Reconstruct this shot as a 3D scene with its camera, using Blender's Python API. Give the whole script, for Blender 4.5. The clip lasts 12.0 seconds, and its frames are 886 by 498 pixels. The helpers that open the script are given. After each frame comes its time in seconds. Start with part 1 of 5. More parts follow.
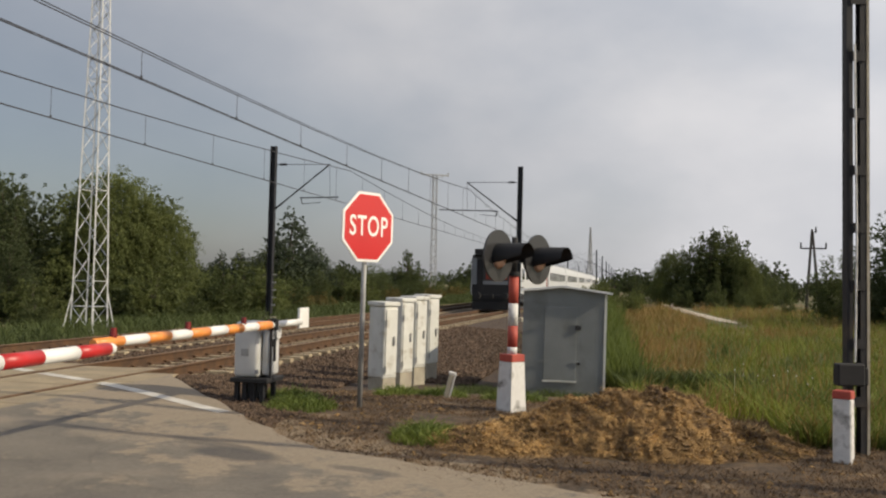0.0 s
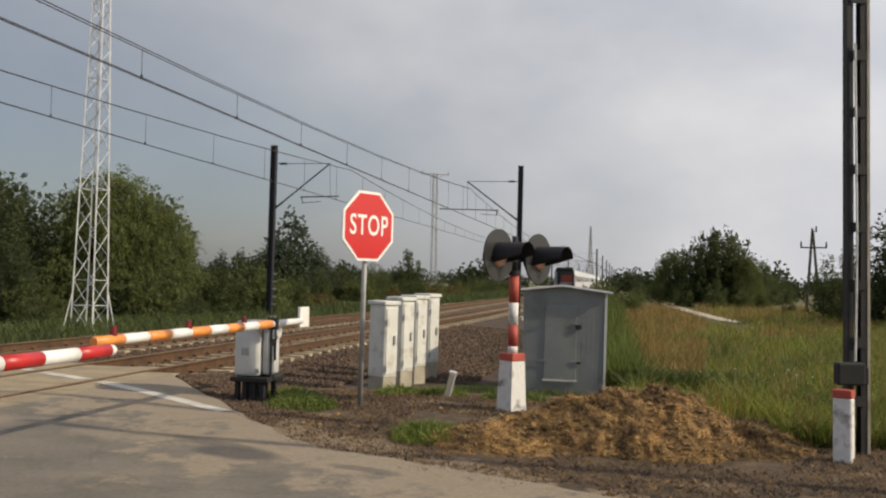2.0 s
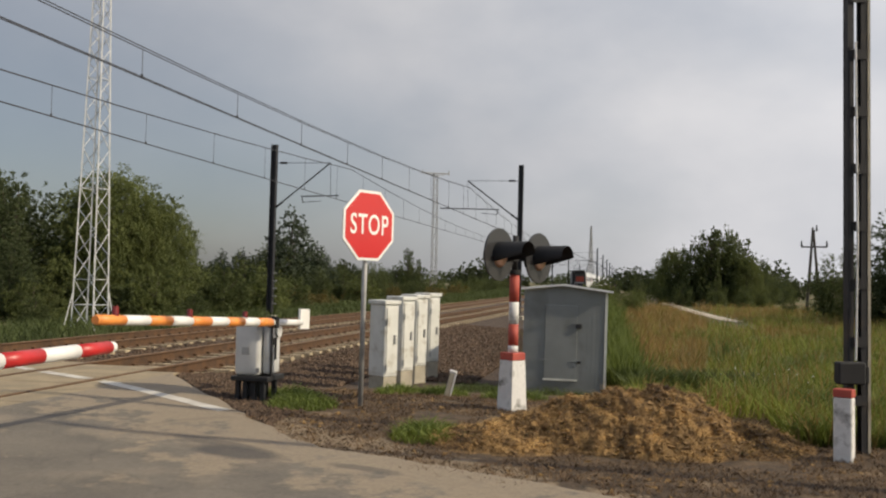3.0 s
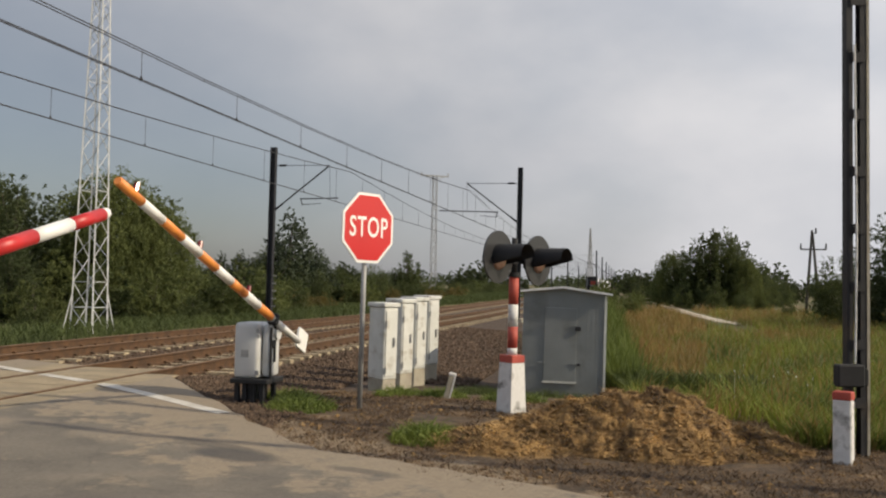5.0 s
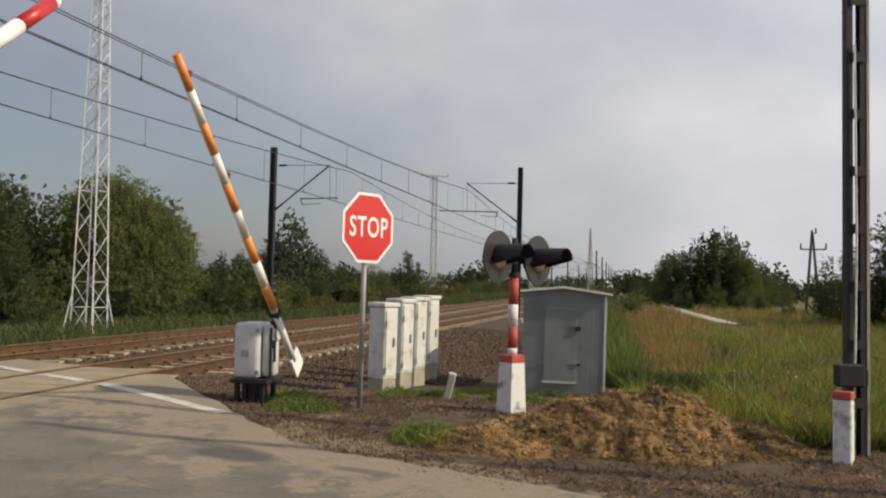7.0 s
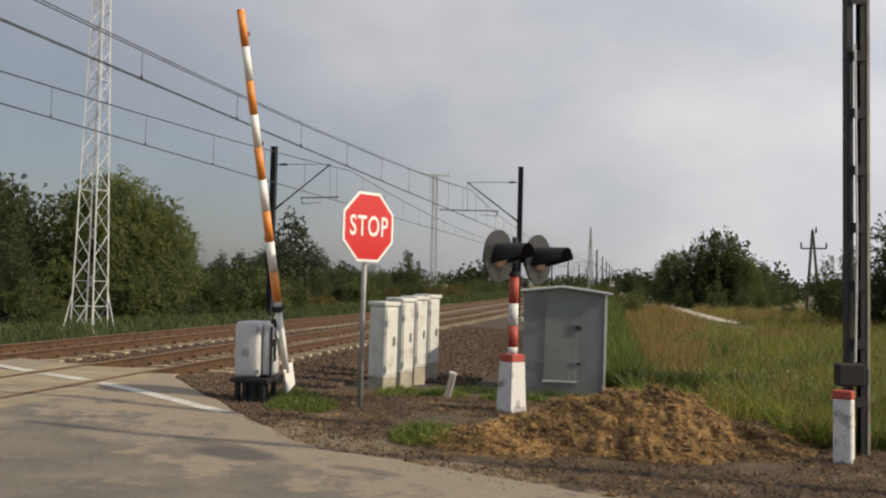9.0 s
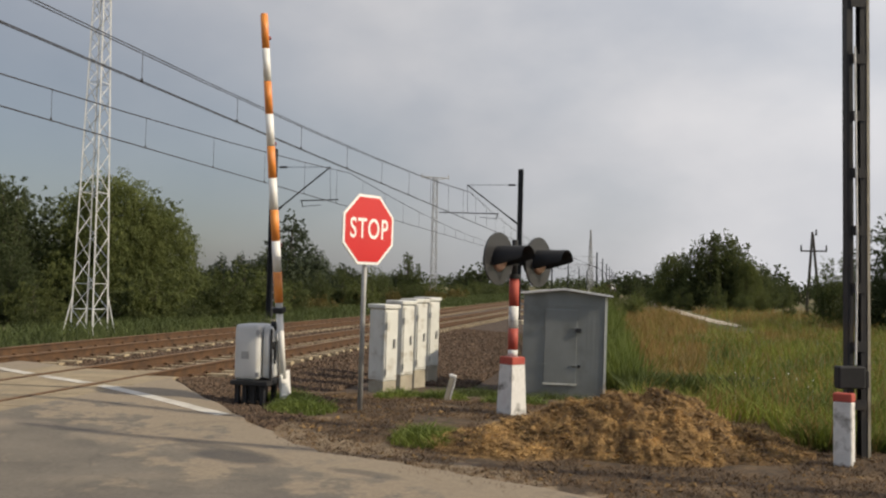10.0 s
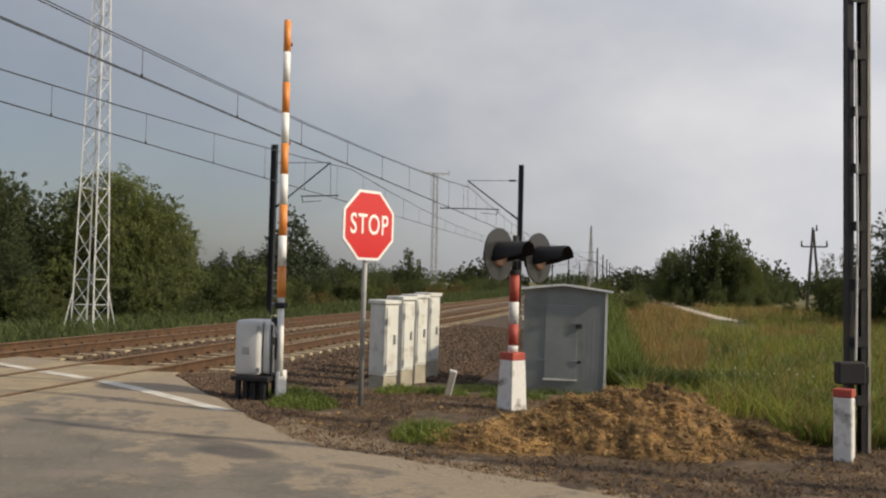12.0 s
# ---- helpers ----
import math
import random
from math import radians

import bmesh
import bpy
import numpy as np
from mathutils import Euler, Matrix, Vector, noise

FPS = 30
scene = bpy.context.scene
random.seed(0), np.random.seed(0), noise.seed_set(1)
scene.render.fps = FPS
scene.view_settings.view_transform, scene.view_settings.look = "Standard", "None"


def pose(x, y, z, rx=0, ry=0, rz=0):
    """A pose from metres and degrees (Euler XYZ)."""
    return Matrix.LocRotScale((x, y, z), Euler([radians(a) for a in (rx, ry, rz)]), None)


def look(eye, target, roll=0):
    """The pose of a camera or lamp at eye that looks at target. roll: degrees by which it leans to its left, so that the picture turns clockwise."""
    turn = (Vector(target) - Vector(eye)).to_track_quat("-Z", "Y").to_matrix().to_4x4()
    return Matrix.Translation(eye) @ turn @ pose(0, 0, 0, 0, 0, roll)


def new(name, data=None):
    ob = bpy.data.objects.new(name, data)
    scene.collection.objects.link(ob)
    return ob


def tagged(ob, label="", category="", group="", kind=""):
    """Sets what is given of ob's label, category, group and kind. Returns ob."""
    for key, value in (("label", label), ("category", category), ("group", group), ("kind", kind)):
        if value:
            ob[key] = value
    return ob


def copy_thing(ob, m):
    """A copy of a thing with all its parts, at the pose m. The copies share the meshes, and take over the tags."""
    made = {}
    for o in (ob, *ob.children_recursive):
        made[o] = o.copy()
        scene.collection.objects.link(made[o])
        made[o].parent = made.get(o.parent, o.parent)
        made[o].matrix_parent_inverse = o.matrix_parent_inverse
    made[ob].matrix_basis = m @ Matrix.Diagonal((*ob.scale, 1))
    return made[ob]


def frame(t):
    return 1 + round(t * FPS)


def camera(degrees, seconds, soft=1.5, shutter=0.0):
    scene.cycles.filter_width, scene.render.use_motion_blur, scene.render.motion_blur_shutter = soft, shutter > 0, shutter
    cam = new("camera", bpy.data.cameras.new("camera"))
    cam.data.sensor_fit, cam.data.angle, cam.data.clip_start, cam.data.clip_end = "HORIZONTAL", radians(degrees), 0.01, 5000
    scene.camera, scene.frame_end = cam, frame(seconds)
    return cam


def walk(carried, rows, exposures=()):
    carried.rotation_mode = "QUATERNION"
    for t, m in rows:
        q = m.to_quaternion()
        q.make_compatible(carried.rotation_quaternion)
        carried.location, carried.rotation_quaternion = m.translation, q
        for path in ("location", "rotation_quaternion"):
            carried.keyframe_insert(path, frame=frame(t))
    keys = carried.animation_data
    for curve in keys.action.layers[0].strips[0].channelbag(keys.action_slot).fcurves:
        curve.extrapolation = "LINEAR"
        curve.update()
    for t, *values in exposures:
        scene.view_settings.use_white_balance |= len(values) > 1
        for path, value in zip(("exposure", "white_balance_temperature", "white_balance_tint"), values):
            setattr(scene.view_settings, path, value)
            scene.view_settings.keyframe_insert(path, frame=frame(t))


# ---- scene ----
EYE = Vector((0.0, 0.0, 1.55))
YAW, PITCH, ROLL, FOCAL = 11.91, 2.12, 1.146, 1550.0
SHAKE = [(0, 0, 0), (0.5, 0, 0), (1, 0, -1.3), (1.5, 0, -1), (2, 0.5, -1.5), (2.5, 0.6, -1.2), (3, 1.2, -2.7), (3.2, 1, -2.5),
         (4.8, 0, 1), (5, 0, 1.7), (5.5, 0, 0.2), (6, 0, 2.5), (6.5, 0, 0.6), (7, 0, 1.6), (7.2, 0, 1.5), (8.8, 0.3, 0),
         (9, 0.5, 0), (9.5, 0.7, 2.8), (10, 0.7, 4.7), (10.5, 1, 5), (11, 1, 7.4), (11.5, 1, 0.2), (12, 1.2, -3)]


def aim(dx, dy):
    yaw, pitch = radians(YAW) + dx / FOCAL, radians(PITCH) + dy / FOCAL
    way = Vector((-math.sin(yaw) * math.cos(pitch), math.cos(yaw) * math.cos(pitch), math.sin(pitch)))
    return look(EYE, EYE + way, ROLL)


cam = camera(53.66, 12.0, soft=2.2)
walk(cam, [(t, aim(dx, dy)) for t, dx, dy in SHAKE])

# ---- world and sun ----
SUN_UP = radians(34.8)
SUN_TO = Vector((0.998 * math.cos(SUN_UP), -0.062 * math.cos(SUN_UP), math.sin(SUN_UP))).normalized()
# the thin part of the overcast lies a little behind the sun
CLOUD_GAP = (0.713, -0.535, 0.454)
world = bpy.data.worlds.new("sky")
scene.world = world
world.use_nodes = True
wn, wl = world.node_tree.nodes, world.node_tree.links
wn.clear()
sky = wn.new("ShaderNodeTexSky")
sky.sky_type, sky.sun_disc = "NISHITA", False
sky.sun_elevation = SUN_UP
sky.sun_rotation = math.atan2(SUN_TO.x, SUN_TO.y)
sky.air_density, sky.dust_density, sky.ozone_density = 1.0, 2.0, 1.0
coord = wn.new("ShaderNodeTexCoord")
stretch = wn.new("ShaderNodeMapping")
stretch.inputs["Scale"].default_value = (1.0, 1.0, 1.7)
stretch.inputs["Location"].default_value = (0.35, 0.1, 0.0)
clouds = wn.new("ShaderNodeTexNoise")
clouds.inputs["Scale"].default_value, clouds.inputs["Detail"].default_value, clouds.inputs["Roughness"].default_value = 2.6, 6, 0.5
cover = wn.new("ShaderNodeValToRGB")
cover.color_ramp.elements[0].position, cover.color_ramp.elements[0].color = 0.30, (0.70, 0.70, 0.70, 1)
cover.color_ramp.elements[1].position, cover.color_ramp.elements[1].color = 0.55, (1, 1, 1, 1)
shade = wn.new("ShaderNodeTexNoise")
shade.inputs["Scale"].default_value, shade.inputs["Detail"].default_value = 3.5, 5
tone = wn.new("ShaderNodeValToRGB")
tone.color_ramp.elements[0].position, tone.color_ramp.elements[0].color = 0.30, (0.41, 0.42, 0.45, 1)
tone.color_ramp.elements[1].position, tone.color_ramp.elements[1].color = 0.75, (0.58, 0.57, 0.58, 1)
dim = wn.new("ShaderNodeVectorMath")
dim.operation = "SCALE"
dim.inputs["Scale"].default_value = 0.074
blend = wn.new("ShaderNodeMixRGB")
back = wn.new("ShaderNodeBackground")
wout = wn.new("ShaderNodeOutputWorld")
wl.new(coord.outputs["Generated"], stretch.inputs["Vector"])
wl.new(stretch.outputs["Vector"], clouds.inputs["Vector"])
wl.new(stretch.outputs["Vector"], shade.inputs["Vector"])
wl.new(clouds.outputs["Fac"], cover.inputs["Fac"])
wl.new(shade.outputs["Fac"], tone.inputs["Fac"])
wl.new(sky.outputs["Color"], dim.inputs[0])
# the cloud breaks up round the sun
gap = wn.new("ShaderNodeMapRange")
gap.inputs["From Min"].default_value, gap.inputs["From Max"].default_value = -0.05, 0.40
gap.inputs["To Min"].default_value, gap.inputs["To Max"].default_value = 1.0, 0.15
thin = wn.new("ShaderNodeMath")
thin.operation = "MULTIPLY"
wl.new(cover.outputs["Color"], thin.inputs[0])
wl.new(gap.outputs["Result"], thin.inputs[1])
# and thins to blue on the side away from the sun
away = wn.new("ShaderNodeMapRange")
away.inputs["From Min"].default_value, away.inputs["From Max"].default_value = -0.80, -0.55
away.inputs["To Min"].default_value, away.inputs["To Max"].default_value = 0.30, 1.0
thin2 = wn.new("ShaderNodeMath")
thin2.operation = "MULTIPLY"
wl.new(thin.outputs["Value"], thin2.inputs[0])
wl.new(away.outputs["Result"], thin2.inputs[1])
wl.new(thin2.outputs["Value"], blend.inputs["Fac"])
wl.new(dim.outputs["Vector"], blend.inputs["Color1"])
wl.new(tone.outputs["Color"], blend.inputs["Color2"])
# the overcast is brighter towards the sun
toward = wn.new("ShaderNodeVectorMath")
toward.operation = "DOT_PRODUCT"
toward.inputs[1].default_value = CLOUD_GAP
glow = wn.new("ShaderNodeMapRange")
glow.inputs["From Min"].default_value, glow.inputs["From Max"].default_value = -0.92, -0.16
glow.inputs["To Min"].default_value, glow.inputs["To Max"].default_value = 0.91, 1.66
lit = wn.new("ShaderNodeVectorMath")
lit.operation = "SCALE"
wl.new(coord.outputs["Generated"], toward.inputs[0])
wl.new(toward.outputs["Value"], glow.inputs["Value"])
wl.new(toward.outputs["Value"], gap.inputs["Value"])
wl.new(toward.outputs["Value"], away.inputs["Value"])
wl.new(glow.outputs["Result"], lit.inputs["Scale"])
wl.new(blend.outputs["Color"], lit.inputs[0])
wl.new(lit.outputs["Vector"], back.inputs["Color"])
back.inputs["Strength"].default_value = 0.9
wl.new(back.outputs["Background"], wout.inputs["Surface"])

sun = new("sun", bpy.data.lights.new("sun", "SUN"))
sun.data.energy, sun.data.angle, sun.data.color = 3.9, radians(0.9), (1.0, 0.87, 0.66)
sun.matrix_world = look(SUN_TO * 50, (0, 0, 0))
scene.view_settings.exposure = 0.0


# ---- materials ----
def mat(name, c1, c2=None, scale=6.0, rough=0.8, metal=0.0, bump=0.2, fine=60.0, dirt=None, dirt_scale=1.5, dirt_at=0.6, rand=0.0, sub=0.0):
    """Two-scale noise material: c1 to c2 over grain, dirt in larger stains, bump from the fine grain."""
    m = bpy.data.materials.new(name)
    m.use_nodes = True
    n, l = m.node_tree.nodes, m.node_tree.links
    b = n["Principled BSDF"]
    b.inputs["Roughness"].default_value, b.inputs["Metallic"].default_value = rough, metal
    tc = n.new("ShaderNodeTexCoord")
    geo = n.new("ShaderNodeNewGeometry")
    big = n.new("ShaderNodeTexNoise")
    big.inputs["Scale"].default_value, big.inputs["Detail"].default_value = scale, 6
    l.new(geo.outputs["Position"], big.inputs["Vector"])
    ramp = n.new("ShaderNodeValToRGB")
    c2 = c2 or tuple(v * 0.8 for v in c1)
    ramp.color_ramp.elements[0].position, ramp.color_ramp.elements[0].color = 0.35, (*c2, 1)
    ramp.color_ramp.elements[1].position, ramp.color_ramp.elements[1].color = 0.65, (*c1, 1)
    l.new(big.outputs["Fac"], ramp.inputs["Fac"])
    out = ramp.outputs["Color"]
    if dirt:
        st = n.new("ShaderNodeTexNoise")
        st.inputs["Scale"].default_value, st.inputs["Detail"].default_value = dirt_scale, 8
        l.new(geo.outputs["Position"], st.inputs["Vector"])
        r2 = n.new("ShaderNodeValToRGB")
        r2.color_ramp.elements[0].position, r2.color_ramp.elements[1].position = dirt_at - 0.08, dirt_at + 0.1
        l.new(st.outputs["Fac"], r2.inputs["Fac"])
        mix = n.new("ShaderNodeMixRGB")
        mix.inputs["Color2"].default_value = (*dirt, 1)
        l.new(r2.outputs["Color"], mix.inputs["Fac"])
        l.new(out, mix.inputs["Color1"])
        out = mix.outputs["Color"]
    if rand:
        info = n.new("ShaderNodeObjectInfo")
        isl = n.new("ShaderNodeMath")
        isl.operation = "ADD"
        l.new(info.outputs["Random"], isl.inputs[0])
        l.new(geo.outputs["Random Per Island"], isl.inputs[1])
        mr = n.new("ShaderNodeMapRange")
        mr.inputs["From Max"].default_value = 2.0
        mr.inputs["To Min"].default_value, mr.inputs["To Max"].default_value = 1 - rand, 1 + rand
        l.new(isl.outputs["Value"], mr.inputs["Value"])
        hs = n.new("ShaderNodeHueSaturation")
        l.new(mr.outputs["Result"], hs.inputs["Value"])
        l.new(out, hs.inputs["Color"])
        out = hs.outputs["Color"]
    l.new(out, b.inputs["Base Color"])
    if bump:
        fn = n.new("ShaderNodeTexNoise")
        fn.inputs["Scale"].default_value, fn.inputs["Detail"].default_value = fine, 4
        l.new(geo.outputs["Position"], fn.inputs["Vector"])
        bp = n.new("ShaderNodeBump")
        bp.inputs["Strength"].default_value, bp.inputs["Distance"].default_value = bump, 0.02
        l.new(fn.outputs["Fac"], bp.inputs["Height"])
        l.new(bp.outputs["Normal"], b.inputs["Normal"])
    if sub:
        tr = n.new("ShaderNodeBsdfTranslucent")
        l.new(out, tr.inputs["Color"])
        ms = n.new("ShaderNodeMixShader")
        ms.inputs["Fac"].default_value = sub
        l.new(b.outputs["BSDF"], ms.inputs[1])
        l.new(tr.outputs["BSDF"], ms.inputs[2])
        l.new(ms.outputs["Shader"], n["Material Output"].inputs["Surface"])
    return m


def sandy_edge(m, at, clear, most, colour):
    """Sand blown along the broken road edge: thickest at the offset at, gone at the offset clear."""
    n, l = m.node_tree.nodes, m.node_tree.links
    b = n["Principled BSDF"]
    old = b.inputs["Base Color"].links[0].from_socket
    geo = n.new("ShaderNodeNewGeometry")
    dot = n.new("ShaderNodeVectorMath")
    dot.operation = "DOT_PRODUCT"
    dot.inputs[1].default_value = (-0.543, -0.84, 0)
    l.new(geo.outputs["Position"], dot.inputs[0])
    run = n.new("ShaderNodeMapRange")
    run.inputs["From Min"].default_value, run.inputs["From Max"].default_value = -5.76 + at, -5.76 + clear
    run.inputs["To Min"].default_value, run.inputs["To Max"].default_value = most, -0.2
    l.new(dot.outputs["Value"], run.inputs["Value"])
    add = n.new("ShaderNodeMath")
    l.new(run.outputs["Result"], add.inputs[0])
    for scale, weight in ((1.5, 1.6), (6.0, 0.2)):
        noi = n.new("ShaderNodeTexNoise")
        noi.inputs["Scale"].default_value, noi.inputs["Detail"].default_value, noi.inputs["Roughness"].default_value = scale, 9, 0.65
        l.new(geo.outputs["Position"], noi.inputs["Vector"])
        mul = n.new("ShaderNodeMath")
        mul.operation = "MULTIPLY_ADD"
        mul.inputs[1].default_value = weight
        l.new(noi.outputs["Fac"], mul.inputs[0])
        l.new(add.outputs["Value"] if weight < 1.5 else run.outputs["Result"], mul.inputs[2])
        add = mul
    ramp = n.new("ShaderNodeValToRGB")
    ramp.color_ramp.elements[0].position, ramp.color_ramp.elements[1].position = 0.88, 1.38
    l.new(add.outputs["Value"], ramp.inputs["Fac"])
    mix = n.new("ShaderNodeMixRGB")
    mix.inputs["Color2"].default_value = (*colour, 1)
    l.new(ramp.outputs["Color"], mix.inputs["Fac"])
    l.new(old, mix.inputs["Color1"])
    l.new(mix.outputs["Color"], b.inputs["Base Color"])


def dark_patch(m, x, y, half_long, half_wide, turn, strength):
    """A soft dark patch mixed into the asphalt colour."""
    n, l = m.node_tree.nodes, m.node_tree.links
    b = n["Principled BSDF"]
    old = b.inputs["Base Color"].links[0].from_socket
    geo = n.new("ShaderNodeNewGeometry")
    mp = n.new("ShaderNodeMapping")
    mp.vector_type = "TEXTURE"
    mp.inputs["Location"].default_value = (x, y, 0)
    mp.inputs["Rotation"].default_value = (0, 0, radians(turn))
    mp.inputs["Scale"].default_value = (half_long, half_wide, 5)
    warp = n.new("ShaderNodeTexNoise")
    warp.inputs["Scale"].default_value, warp.inputs["Detail"].default_value = 2.5, 4
    l.new(geo.outputs["Position"], warp.inputs["Vector"])
    sc = n.new("ShaderNodeVectorMath")
    sc.operation = "MULTIPLY_ADD"
    sc.inputs[1].default_value = (0.22, 0.22, 0)
    sc.inputs[2].default_value = (-0.11, -0.11, 0)
    l.new(warp.outputs["Color"], sc.inputs[0])
    ad = n.new("ShaderNodeVectorMath")
    l.new(geo.outputs["Position"], ad.inputs[0])
    l.new(sc.outputs["Vector"], ad.inputs[1])
    l.new(ad.outputs["Vector"], mp.inputs["Vector"])
    gr = n.new("ShaderNodeTexGradient")
    gr.gradient_type = "SPHERICAL"
    l.new(mp.outputs["Vector"], gr.inputs["Vector"])
    rp = n.new("ShaderNodeMapRange")
    rp.inputs["From Min"].default_value, rp.inputs["From Max"].default_value = 0.05, 0.45
    rp.inputs["To Max"].default_value = strength
    l.new(gr.outputs["Fac"], rp.inputs["Value"])
    mix = n.new("ShaderNodeMixRGB")
    mix.inputs["Color2"].default_value = (0.062, 0.056, 0.052, 1)
    l.new(rp.outputs["Result"], mix.inputs["Fac"])
    l.new(old, mix.inputs["Color1"])
    l.new(mix.outputs["Color"], b.inputs["Base Color"])


